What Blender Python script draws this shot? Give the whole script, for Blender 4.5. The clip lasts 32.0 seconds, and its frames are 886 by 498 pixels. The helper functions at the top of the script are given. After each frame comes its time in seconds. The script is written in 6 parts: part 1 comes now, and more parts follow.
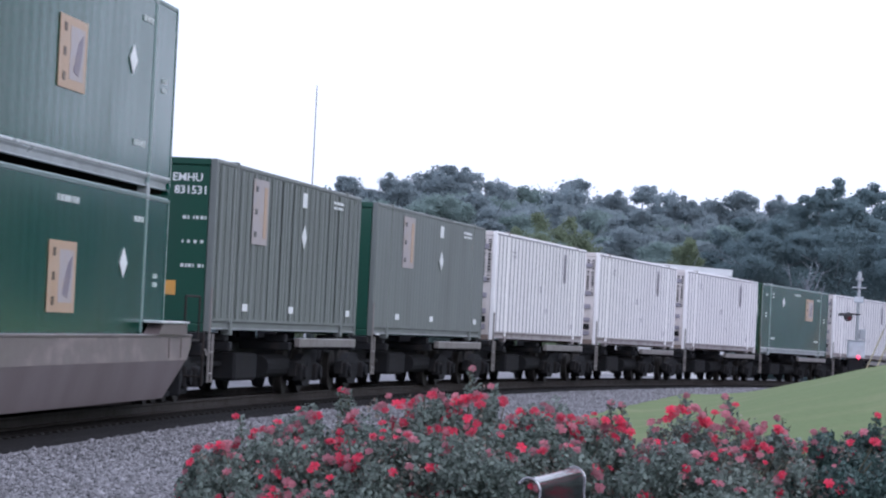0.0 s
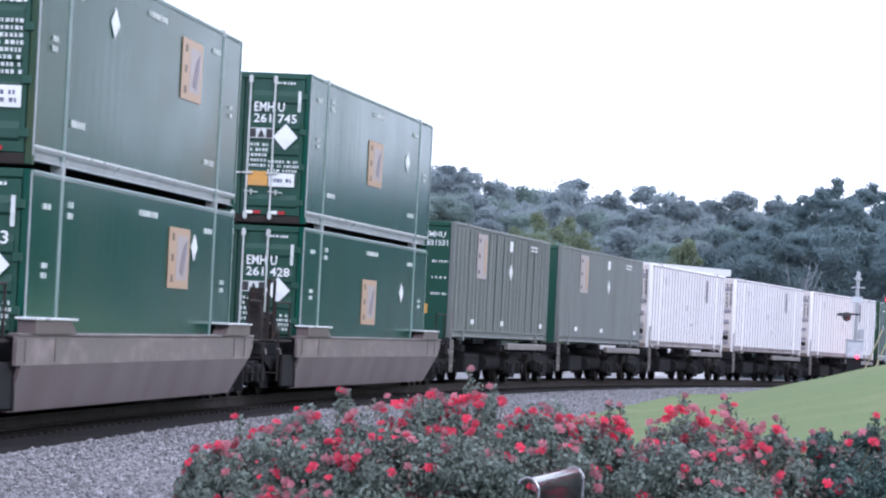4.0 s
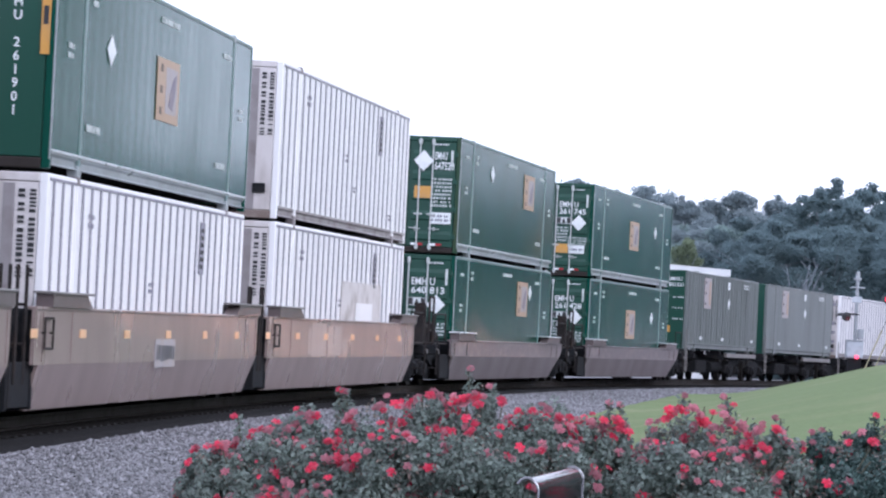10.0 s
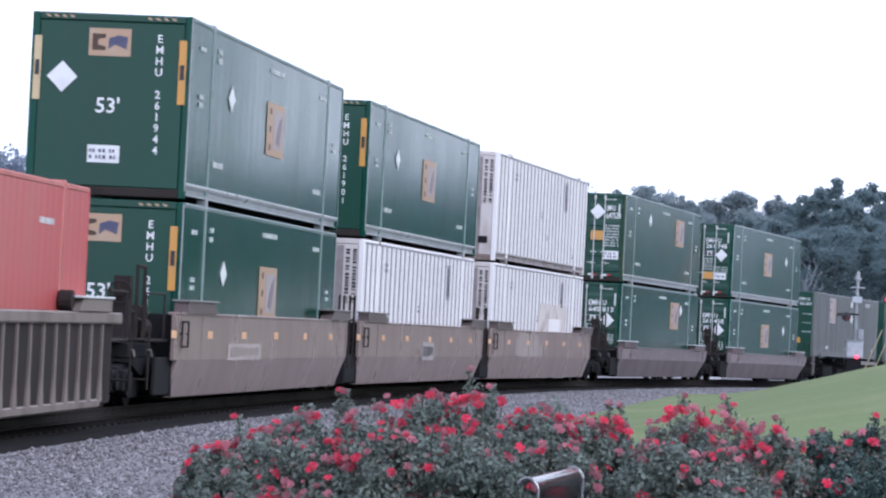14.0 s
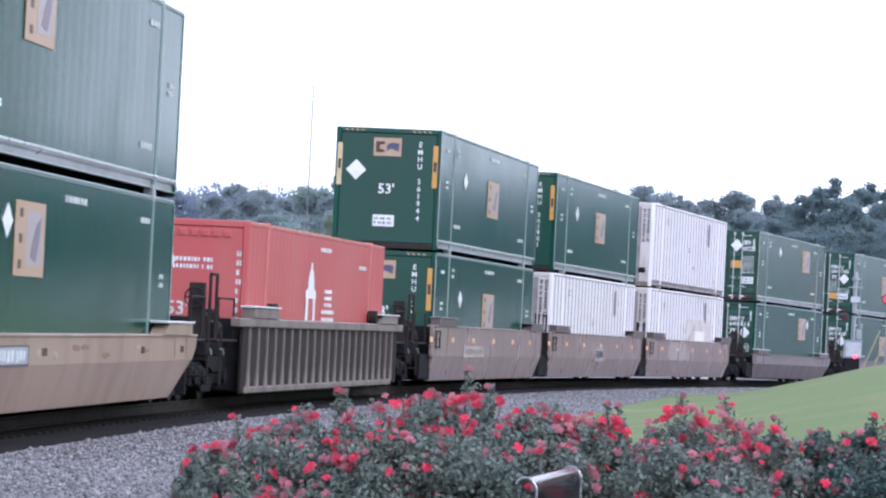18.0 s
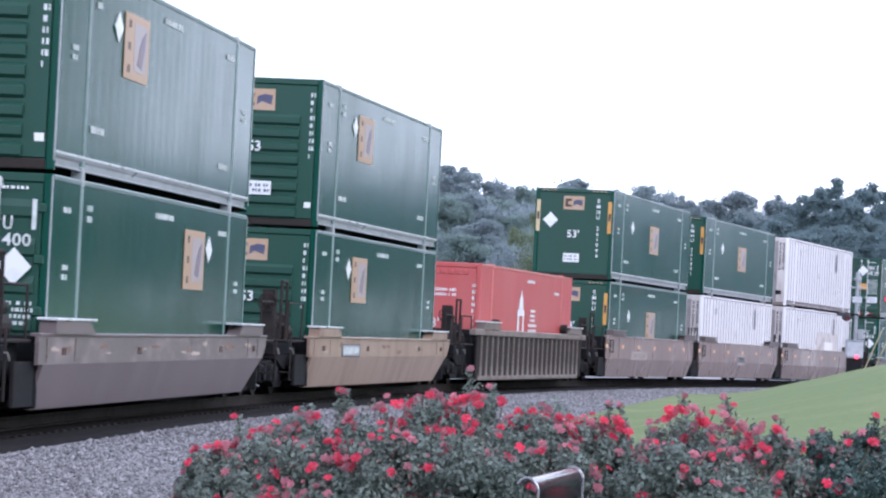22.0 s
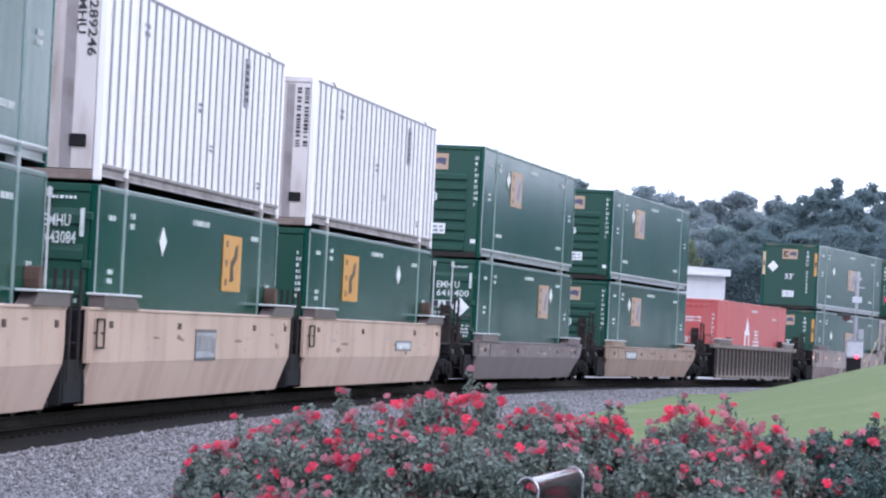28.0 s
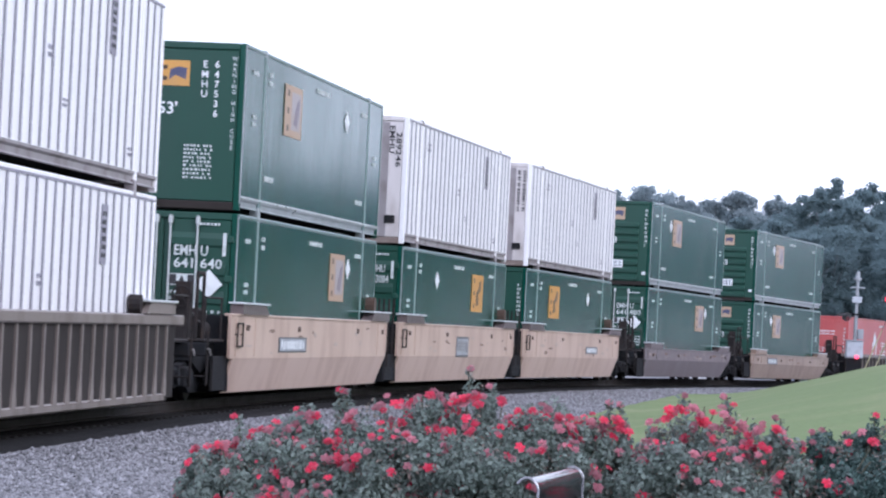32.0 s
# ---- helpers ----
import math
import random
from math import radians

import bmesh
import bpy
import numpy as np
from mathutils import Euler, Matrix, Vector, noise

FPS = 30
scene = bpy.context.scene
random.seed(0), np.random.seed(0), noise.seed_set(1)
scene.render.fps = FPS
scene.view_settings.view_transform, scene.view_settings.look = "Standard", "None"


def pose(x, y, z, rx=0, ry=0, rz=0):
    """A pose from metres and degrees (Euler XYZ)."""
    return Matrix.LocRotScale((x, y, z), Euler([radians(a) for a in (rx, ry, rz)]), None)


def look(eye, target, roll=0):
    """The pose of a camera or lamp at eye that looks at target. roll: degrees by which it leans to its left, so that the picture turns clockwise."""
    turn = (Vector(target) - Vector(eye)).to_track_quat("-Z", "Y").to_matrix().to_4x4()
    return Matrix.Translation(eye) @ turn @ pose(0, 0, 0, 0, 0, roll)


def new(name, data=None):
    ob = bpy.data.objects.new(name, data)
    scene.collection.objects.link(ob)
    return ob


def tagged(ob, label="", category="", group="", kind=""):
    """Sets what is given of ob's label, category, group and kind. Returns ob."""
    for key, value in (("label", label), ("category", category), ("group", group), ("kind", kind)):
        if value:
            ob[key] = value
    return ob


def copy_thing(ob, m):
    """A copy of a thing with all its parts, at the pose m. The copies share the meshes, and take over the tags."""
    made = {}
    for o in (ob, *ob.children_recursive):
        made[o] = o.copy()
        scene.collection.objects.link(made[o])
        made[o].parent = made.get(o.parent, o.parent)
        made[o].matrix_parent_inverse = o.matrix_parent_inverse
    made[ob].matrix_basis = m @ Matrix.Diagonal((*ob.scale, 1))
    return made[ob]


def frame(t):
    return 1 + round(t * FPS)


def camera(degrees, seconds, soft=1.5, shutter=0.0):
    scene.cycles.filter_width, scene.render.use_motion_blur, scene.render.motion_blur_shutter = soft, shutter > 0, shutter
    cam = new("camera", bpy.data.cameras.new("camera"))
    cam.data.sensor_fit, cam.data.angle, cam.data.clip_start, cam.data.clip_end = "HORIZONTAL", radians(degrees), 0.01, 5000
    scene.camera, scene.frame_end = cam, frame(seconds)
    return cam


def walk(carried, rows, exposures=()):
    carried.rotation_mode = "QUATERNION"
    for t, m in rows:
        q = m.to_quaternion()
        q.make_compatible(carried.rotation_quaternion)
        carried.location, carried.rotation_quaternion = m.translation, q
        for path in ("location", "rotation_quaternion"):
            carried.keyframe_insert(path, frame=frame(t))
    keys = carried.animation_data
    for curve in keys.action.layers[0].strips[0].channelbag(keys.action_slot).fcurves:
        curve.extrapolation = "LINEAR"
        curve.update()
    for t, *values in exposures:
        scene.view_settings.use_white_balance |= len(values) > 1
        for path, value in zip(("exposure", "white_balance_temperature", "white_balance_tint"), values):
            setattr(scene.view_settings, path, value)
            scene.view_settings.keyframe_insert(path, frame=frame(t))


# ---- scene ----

# ---- camera: a tripod, with slight sideways nudges (radians times the focal length in picture units) ----
FOCAL = 6453.0
EYE = (0.0, 0.0, 1.49)
cam = camera(13.854, 32.0, soft=2.2, shutter=0.4)
NUDGE = [(0, 3.0), (0.5, 1.8), (1, 1.5), (1.5, 2.0), (2, 3.8), (2.5, 3.6), (3, 2.5), (3.5, 1.8), (5.5, -2.8), (6, -1.5), (6.5, -1.8), (7, -2.3), (7.5, -3.1), (8, -2.8), (8.5, -0.2), (9, 0.0), (14.5, 0.0), (16.5, -2.8), (17, -1.5), (17.5, -1.5), (18, -3.1), (18.5, -4.6), (19, -4.6), (19.5, -1.5), (20, 0.0), (20.5, 0.0), (32, 0.0)]
EXPOSE = [(0, -0.09), (1, 0.07), (2, 0.18), (3, 0.36), (5.5, 0.45), (7, 0.45), (8.5, 0.41), (10, 0.23), (12, 0.13), (14, 0.15), (16.5, 0.35), (18, 0.39), (20, 0.41), (25, 0.39), (30, 0.33), (32, 0.27)]
walk(cam, [(t, look(EYE, (-100 * n / FOCAL, 100.0, EYE[2] + 2.0725), 2.831)) for t, n in NUDGE],
     [(t, e, 5850.0, 15.0) for t, e in EXPOSE])

# ---- world and sun: an even, bright overcast evening sky ----
world = bpy.data.worlds.new("sky")
world.use_nodes = True
scene.world = world
wn = world.node_tree.nodes
wl = world.node_tree.links
sky = wn.new("ShaderNodeTexSky")
sky.sky_type = "NISHITA"
sky.sun_disc = False
sky.sun_elevation = radians(28)
sky.sun_rotation = radians(100)
sky.dust_density = 4.0
cloud = wn.new("ShaderNodeMixRGB")
cloud.inputs[0].default_value = 0.93
cloud.inputs[2].default_value = (9.5, 9.95, 11.2, 1)
wl.new(sky.outputs[0], cloud.inputs[1])
wl.new(cloud.outputs[0], wn["Background"].inputs[0])
wn["Background"].inputs[1].default_value = 0.13
sun = new("sun", bpy.data.lights.new("sun", "SUN"))
sun.data.energy = 1.0
sun.data.angle = radians(25)
sun.data.color = (1.0, 0.96, 0.92)
sun.matrix_basis = look((45, -50, 38), (0, 0, 0))

# ---- materials ----
def mat(name, rgb, rough=0.5, metal=0.0, var=0.2, scale=1.5, fine=45.0, bump=0.08, streak=1.0, dirt=(0.09, 0.075, 0.06), dirty=0.25, island=0.0, per_object=0.0, spec=0.5, thin=0.0):
    m = bpy.data.materials.new(name)
    m.use_nodes = True
    n, l = m.node_tree.nodes, m.node_tree.links
    b = n["Principled BSDF"]
    tc = n.new("ShaderNodeTexCoord")
    mp = n.new("ShaderNodeMapping")
    mp.inputs["Scale"].default_value = (1, 1, 1 / streak)
    l.new(tc.outputs["Object"], mp.inputs[0])
    big = n.new("ShaderNodeTexNoise")
    big.inputs["Scale"].default_value = scale
    big.inputs["Detail"].default_value = 6
    l.new(mp.outputs[0], big.inputs["Vector"])
    small = n.new("ShaderNodeTexNoise")
    small.inputs["Scale"].default_value = fine
    small.inputs["Detail"].default_value = 3
    l.new(tc.outputs["Object"], small.inputs["Vector"])
    ramp = n.new("ShaderNodeValToRGB")
    ramp.color_ramp.elements[0].position = 0.48
    ramp.color_ramp.elements[1].position = 0.75
    l.new(big.outputs[0], ramp.inputs[0])
    k = n.new("ShaderNodeMath")
    k.operation = "MULTIPLY"
    k.inputs[1].default_value = dirty
    l.new(ramp.outputs[0], k.inputs[0])
    mix = n.new("ShaderNodeMixRGB")
    mix.inputs[1].default_value = (*rgb, 1)
    mix.inputs[2].default_value = (*dirt, 1)
    l.new(k.outputs[0], mix.inputs[0])
    hsv = n.new("ShaderNodeHueSaturation")
    l.new(mix.outputs[0], hsv.inputs["Color"])
    v = n.new("ShaderNodeMath")
    v.operation = "MULTIPLY_ADD"
    v.inputs[1].default_value = var
    v.inputs[2].default_value = 1 - var / 2
    l.new(small.outputs[0], v.inputs[0])
    last = v.outputs[0]
    for amount, kind, out in ((island, "ShaderNodeNewGeometry", "Random Per Island"), (per_object, "ShaderNodeObjectInfo", "Random")):
        if amount:
            g = n.new(kind)
            a = n.new("ShaderNodeMath")
            a.operation = "MULTIPLY_ADD"
            a.inputs[1].default_value = amount
            a.inputs[2].default_value = 1 - amount / 2
            l.new(g.outputs[out], a.inputs[0])
            c = n.new("ShaderNodeMath")
            c.operation = "MULTIPLY"
            l.new(last, c.inputs[0])
            l.new(a.outputs[0], c.inputs[1])
            last = c.outputs[0]
    l.new(last, hsv.inputs["Value"])
    l.new(hsv.outputs[0], b.inputs["Base Color"])
    r = n.new("ShaderNodeMath")
    r.operation = "MULTIPLY_ADD"
    r.inputs[1].default_value = 0.25 * min(1.0, rough / 0.3)
    r.inputs[2].default_value = max(rough - 0.12, 0.02)
    l.new(big.outputs[0], r.inputs[0])
    l.new(r.outputs[0], b.inputs["Roughness"])
    if thin:
        back = n.new("ShaderNodeBsdfTranslucent")
        both = n.new("ShaderNodeMixShader")
        both.inputs[0].default_value = thin
        l.new(hsv.outputs[0], back.inputs["Color"])
        l.new(b.outputs[0], both.inputs[1])
        l.new(back.outputs[0], both.inputs[2])
        l.new(both.outputs[0], n["Material Output"].inputs["Surface"])
    b.inputs["Metallic"].default_value = metal
    b.inputs["Specular IOR Level"].default_value = spec
    if bump:
        bp = n.new("ShaderNodeBump")
        bp.inputs["Strength"].default_value = bump
        bp.inputs["Distance"].default_value = 0.02
        l.new(small.outputs[0], bp.inputs["Height"])
        l.new(bp.outputs[0], b.inputs["Normal"])
    return m


def glow(name, rgb, power):
    m = bpy.data.materials.new(name)
    m.use_nodes = True
    b = m.node_tree.nodes["Principled BSDF"]
    b.inputs["Base Color"].default_value = (*rgb, 1)
    b.inputs["Emission Color"].default_value = (*rgb, 1)
    b.inputs["Emission Strength"].default_value = power
    return m


GREEN = mat("green container paint", (0.005, 0.066, 0.047), 0.2, var=0.07, scale=0.6, streak=2, dirt=(0.025, 0.06, 0.042), dirty=0.35, bump=0.02, spec=0.23)
# Olive patches hold a golden reflection as well as stain, as colour.
GREEN_GOLDEN = mat("green paint with olive stain and golden reflection", (0.007, 0.062, 0.042), 0.24, var=0.08, scale=0.3, streak=0.7, dirt=(0.12, 0.085, 0.03), dirty=0.5, bump=0.02, spec=0.28)
GREEN_END = mat("dark green door paint", (0.01, 0.062, 0.042), 0.42, var=0.14, scale=0.9, streak=4, dirt=(0.022, 0.05, 0.04), dirty=0.5)
GREEN_RAIL = mat("worn green steel post paint", (0.17, 0.24, 0.235), 0.35, var=0.2, scale=1.2, dirt=(0.3, 0.36, 0.36), dirty=0.6)
STEEL_RAIL = mat("worn pale steel rail", (0.37, 0.4, 0.415), 0.32, metal=0.2, var=0.2, scale=1.2, streak=0.5, dirt=(0.19, 0.2, 0.2), dirty=0.55)
GREY = mat("grey green container paint", (0.158, 0.174, 0.172), 0.4, var=0.15, scale=0.7, streak=4, dirt=(0.11, 0.118, 0.115), dirty=0.4)
WHITE = mat("white container paint", (0.9, 0.88, 0.9), 0.4, var=0.08, scale=0.8, streak=5, dirt=(0.56, 0.52, 0.56), dirty=0.22)
WHITE_END = mat("grimy white end paint", (0.66, 0.61, 0.61), 0.5, var=0.15, scale=1.3, streak=3, dirt=(0.2, 0.145, 0.115), dirty=0.85)
# Dirt and the shade between stacked boxes, both in the colour.
WHITE_SHADED = mat("dirty white paint with shade in it", (0.3, 0.27, 0.28), 0.5, var=0.2, scale=2, dirt=(0.12, 0.09, 0.08), dirty=0.7)
RUST_WHITE = mat("rust-stained white paint", (0.21, 0.16, 0.14), 0.6, var=0.3, scale=2, dirt=(0.44, 0.38, 0.36), dirty=0.6)
LAVENDER_GREY = mat("lavender grey", (0.29, 0.275, 0.33), 0.6, var=0.3, dirt=(0.17, 0.15, 0.16), dirty=0.3)
RED = mat("red container paint", (0.5, 0.1, 0.1), 0.36, var=0.12, scale=0.8, streak=4, dirt=(0.46, 0.22, 0.2), dirty=0.35)
RED_RAIL = mat("worn pink red rail paint", (0.5, 0.16, 0.14), 0.5, var=0.2, dirty=0.3)
MAUVE = mat("grey brown wagon paint", (0.142, 0.113, 0.114), 0.34, var=0.16, scale=0.6, streak=2, dirt=(0.095, 0.07, 0.066), dirty=0.5, spec=0.4)
TAUPE = mat("taupe wagon paint", (0.285, 0.218, 0.203), 0.29, var=0.16, scale=0.8, streak=2, dirt=(0.19, 0.14, 0.128), dirty=0.6)
SLATE = mat("grey brown worn wagon paint", (0.15, 0.12, 0.122), 0.36, var=0.16, scale=0.6, streak=2, dirt=(0.225, 0.185, 0.185), dirty=0.5)
TAN = mat("tan wagon paint", (0.35, 0.255, 0.195), 0.36, var=0.16, scale=1.0, streak=2.2, dirt=(0.19, 0.12, 0.09), dirty=0.7)
PLATE_DARK = mat("dark plate outline", (0.1, 0.1, 0.11), 0.5, var=0.2, dirty=0.2, bump=0)
PLATE_PALE = mat("worn pale plate", (0.43, 0.37, 0.35), 0.5, var=0.25, scale=3, dirty=0.3, bump=0)
TAN_PALE = mat("pale pink tan wagon paint", (0.57, 0.425, 0.345), 0.38, var=0.16, scale=1.0, streak=2.2, dirt=(0.37, 0.245, 0.19), dirty=0.8)
RUST = mat("brown rust", (0.075, 0.042, 0.03), 0.8, var=0.4, scale=6, dirty=0.3)
RUST_PALE = mat("pale touched-up paint", (0.5, 0.41, 0.36), 0.5, var=0.3, scale=3, dirt=(0.3, 0.22, 0.18), dirty=0.7, bump=0)
STAIN = mat("brown worn paint", (0.24, 0.16, 0.12), 0.6, var=0.4, scale=3, dirt=(0.36, 0.27, 0.22), dirty=0.7, bump=0)
RIBBED = mat("brown grey ribbed wagon paint", (0.2, 0.165, 0.148), 0.5, var=0.3, scale=1.6, streak=3, dirt=(0.09, 0.068, 0.056), dirty=0.75)
# Shade between ribs and below container ends, put into the colour.
RECESS_SHADE = mat("dark recess paint with shade in it", (0.04, 0.034, 0.032), 0.8, var=0.3, scale=1.0, streak=4, dirt=(0.018, 0.016, 0.015), dirty=0.7, spec=0.1)
STEEL = mat("grimy cast steel", (0.018, 0.0185, 0.021), 0.8, var=0.5, scale=4, dirt=(0.04, 0.034, 0.032), dirty=0.5, bump=0.2, spec=0.1)
FITTING = mat("grimy dark fitting paint", (0.03, 0.026, 0.026), 0.7, var=0.4, scale=4, dirt=(0.065, 0.045, 0.037), dirty=0.6, spec=0.12)
PLATE = mat("worn grey platform steel", (0.2, 0.185, 0.18), 0.45, var=0.25, scale=2, dirt=(0.1, 0.08, 0.07), dirty=0.6)
WHEEL = mat("grimy wheel steel", (0.03, 0.027, 0.026), 0.6, metal=0.2, var=0.3, scale=5, dirt=(0.02, 0.016, 0.014), dirty=0.6, spec=0.2)
RAIL = mat("rail steel", (0.03, 0.024, 0.022), 0.65, metal=0.1, var=0.3, scale=3, dirt=(0.02, 0.014, 0.011), dirty=0.7, spec=0.2)
# Creosote dark, with the shade under the train added to the colour.
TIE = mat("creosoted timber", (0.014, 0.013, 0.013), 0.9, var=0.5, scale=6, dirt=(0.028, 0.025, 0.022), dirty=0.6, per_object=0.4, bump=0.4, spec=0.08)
CHROME = mat("galvanised rod", (0.55, 0.57, 0.57), 0.35, metal=0.5, var=0.2, scale=6, dirty=0.3)
INK = mat("white marking film", (0.8, 0.82, 0.84), 0.4, var=0.12, scale=3, dirt=(0.4, 0.42, 0.4), dirty=0.3, bump=0)
INK_DIM = mat("worn white marking", (0.64, 0.68, 0.68), 0.5, var=0.3, scale=5, dirt=(0.25, 0.3, 0.28), dirty=0.5, bump=0)
BLACK = mat("black marking film", (0.035, 0.035, 0.04), 0.4, var=0.2, dirty=0.2, bump=0)
BLUE = mat("blue marking film", (0.075, 0.08, 0.15), 0.4, var=0.3, scale=5, dirt=(0.2, 0.17, 0.18), dirty=0.5, bump=0)
BLUE_FADED = mat("faded violet marking film", (0.2, 0.17, 0.22), 0.4, var=0.3, scale=5, dirt=(0.36, 0.28, 0.24), dirty=0.6, bump=0)
YELLOW = mat("amber panel film", (0.62, 0.32, 0.08), 0.4, var=0.2, scale=3, dirt=(0.45, 0.3, 0.16), dirty=0.5, bump=0)
PEACH = mat("faded amber panel film", (0.47, 0.32, 0.215), 0.4, var=0.3, scale=3, dirt=(0.48, 0.4, 0.33), dirty=0.6, bump=0)
BROWN = mat("dark brown marking film", (0.075, 0.045, 0.03), 0.4, var=0.2, dirty=0.2, bump=0)
FILM_PALE = mat("pale worn marking film", (0.4, 0.36, 0.38), 0.4, var=0.3, scale=4, dirt=(0.5, 0.36, 0.22), dirty=0.5, bump=0)
CREAM = mat("sun-faded warning film", (0.62, 0.5, 0.3), 0.45, var=0.2, scale=3, dirty=0.2, bump=0)
REFLECT = mat("amber reflector", (0.85, 0.5, 0.28), 0.3, var=0.3, scale=9, dirt=(0.6, 0.42, 0.3), dirty=0.5, bump=0)
# Bright edge colour; on container rails it is a painted highlight.
BRIGHT = mat("bright steel edge with highlight", (0.72, 0.75, 0.77), 0.3, metal=0.3, var=0.2, scale=2, dirt=(0.4, 0.4, 0.4), dirty=0.5, bump=0)
SCUFF = mat("scuffed grey brown wagon paint", (0.165, 0.135, 0.138), 0.34, var=0.2, scale=1.5, streak=0.4, dirt=(0.37, 0.3, 0.3), dirty=0.85, spec=0.4)
SPLASH = mat("pale weathered wash", (0.38, 0.32, 0.305), 0.32, var=0.25, scale=1.2, streak=3, dirt=(0.28, 0.22, 0.205), dirty=0.9, bump=0)
TAPE_RED = mat("red reflective tape", (0.4, 0.02, 0.03), 0.35, var=0.2, dirty=0.3, bump=0)
# Oil-dark ballast, its colour deepened for shade beneath the train.
BALLAST = mat("oily ballast with train shade", (0.015, 0.014, 0.0145), 0.95, var=0.8, scale=2, fine=22, dirt=(0.026, 0.024, 0.024), dirty=0.5, bump=0.9, spec=0.08)
STONE = mat("pale crushed stone", (0.225, 0.22, 0.236), 0.85, var=0.55, scale=9, dirt=(0.1, 0.097, 0.102), dirty=0.6, island=1.0, bump=0.25, spec=0.3)
LEAF_ROSE = mat("rose leaf", (0.19, 0.232, 0.205), 0.38, var=0.5, scale=3, fine=9, dirt=(0.095, 0.14, 0.123), dirty=0.7, island=0.9, bump=0, spec=0.5, thin=0.42)
# Rose leaf of the third bush, with its shade put into the colour.
LEAF_SHADED = mat("rose leaf with shade in its colour", (0.07, 0.118, 0.106), 0.4, var=0.5, scale=3, fine=9, dirt=(0.042, 0.074, 0.07), dirty=0.6, island=0.9, bump=0, spec=0.45, thin=0.35)
SHOOT = mat("reddish young leaf", (0.25, 0.185, 0.16), 0.4, var=0.5, scale=3, fine=9, dirt=(0.19, 0.2, 0.15), dirty=0.8, island=1.0, bump=0, thin=0.35)
STEM = mat("rose stem", (0.09, 0.08, 0.05), 0.7, var=0.4, scale=8)
PETAL = mat("red rose petal", (0.66, 0.045, 0.105), 0.55, var=0.4, scale=20, dirt=(0.78, 0.25, 0.32), dirty=0.6, per_object=0.6, bump=0, thin=0.38)
PETAL_PINK = mat("faded pink rose petal", (0.5, 0.19, 0.235), 0.6, var=0.3, scale=20, dirt=(0.38, 0.18, 0.2), dirty=0.7, per_object=0.7, bump=0, thin=0.4)
BUD = mat("rose heart", (0.38, 0.02, 0.035), 0.6, bump=0)
# Tree leaf colours are paler and bluer than foliage: distance haze painted in.
LEAF = mat("broad leaf tinted for haze", (0.33, 0.39, 0.415), 0.75, var=0.08, scale=0.1, fine=1.2, dirt=(0.28, 0.355, 0.335), dirty=0.8, island=0.06, per_object=0.16, bump=0, spec=0.03, thin=0.7)
LEAF_MID = mat("green broad leaf tinted for haze", (0.285, 0.365, 0.35), 0.75, var=0.08, scale=0.1, fine=1.2, dirt=(0.275, 0.345, 0.3), dirty=0.8, island=0.06, per_object=0.16, bump=0, spec=0.03, thin=0.7)
LEAF_NEAR = mat("nearer broad leaf tinted for thinner haze", (0.205, 0.275, 0.295), 0.75, var=0.1, scale=0.12, fine=1.2, dirt=(0.18, 0.25, 0.245), dirty=0.8, island=0.08, per_object=0.2, bump=0, spec=0.03, thin=0.65)
LEAF_SIDE = mat("green leaf of the unseen mirrored woods", (0.08, 0.118, 0.075), 0.6, var=0.4, scale=0.2, fine=2, dirt=(0.055, 0.088, 0.06), dirty=0.7, island=0.4, bump=0, spec=0.2, thin=0.3)
LEAF_FAR = mat("distant leaf tinted for haze", (0.3, 0.35, 0.43), 0.8, var=0.12, scale=0.06, fine=0.6, dirt=(0.27, 0.33, 0.38), dirty=0.7, island=0.08, bump=0, spec=0.03, thin=0.65)
LEAF_LIGHT = mat("light green leaf", (0.2, 0.245, 0.16), 0.7, var=0.4, scale=0.5, fine=2, dirt=(0.15, 0.19, 0.14), dirty=0.6, island=0.5, bump=0, spec=0.2, thin=0.45)
# Bark is lightened and blued for the same distance haze.
BARK = mat("grey bark tinted for haze", (0.2, 0.225, 0.25), 0.9, var=0.4, scale=3, bump=0.4)
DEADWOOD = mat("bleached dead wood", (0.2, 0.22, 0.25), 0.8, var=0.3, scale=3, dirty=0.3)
WHITEWALL = mat("white clapboard paint", (0.78, 0.78, 0.8), 0.6, var=0.08, scale=1, streak=3, dirty=0.15)
ROOFMETAL = mat("pale metal roof", (0.75, 0.76, 0.78), 0.4, var=0.1, scale=1, dirty=0.2)
WHIP = mat("grey aerial", (0.14, 0.145, 0.155), 0.5, var=0.15, dirty=0.3)
GALV = mat("pale grey painted mast", (0.36, 0.38, 0.41), 0.5, var=0.15, dirty=0.3)
GLOSS = mat("black gloss powder coat", (0.012, 0.012, 0.016), 0.16, var=0.2, scale=6, fine=120, dirt=(0.02, 0.02, 0.024), dirty=0.3, bump=0, spec=0.5)
RIM = mat("worn steel tube", (0.34, 0.34, 0.37), 0.26, metal=0.7, var=0.2, scale=6, dirty=0.2)
GUARD = mat("tan plastic guy guard", (0.4, 0.36, 0.22), 0.5, var=0.2)
# Colour of the painted shade lines between the grey container's ribs.
RIB_SHADE = mat("grey green rib shade", (0.1, 0.118, 0.114), 0.6, var=0.3, dirty=0.3)
CABINET = mat("weathered white cabinet paint", (0.5, 0.53, 0.58), 0.5, var=0.15, scale=3, dirty=0.3)
LAMP_DIM = mat("unlit red lens", (0.1, 0.008, 0.014), 0.2, var=0.1, dirty=0.1, bump=0)
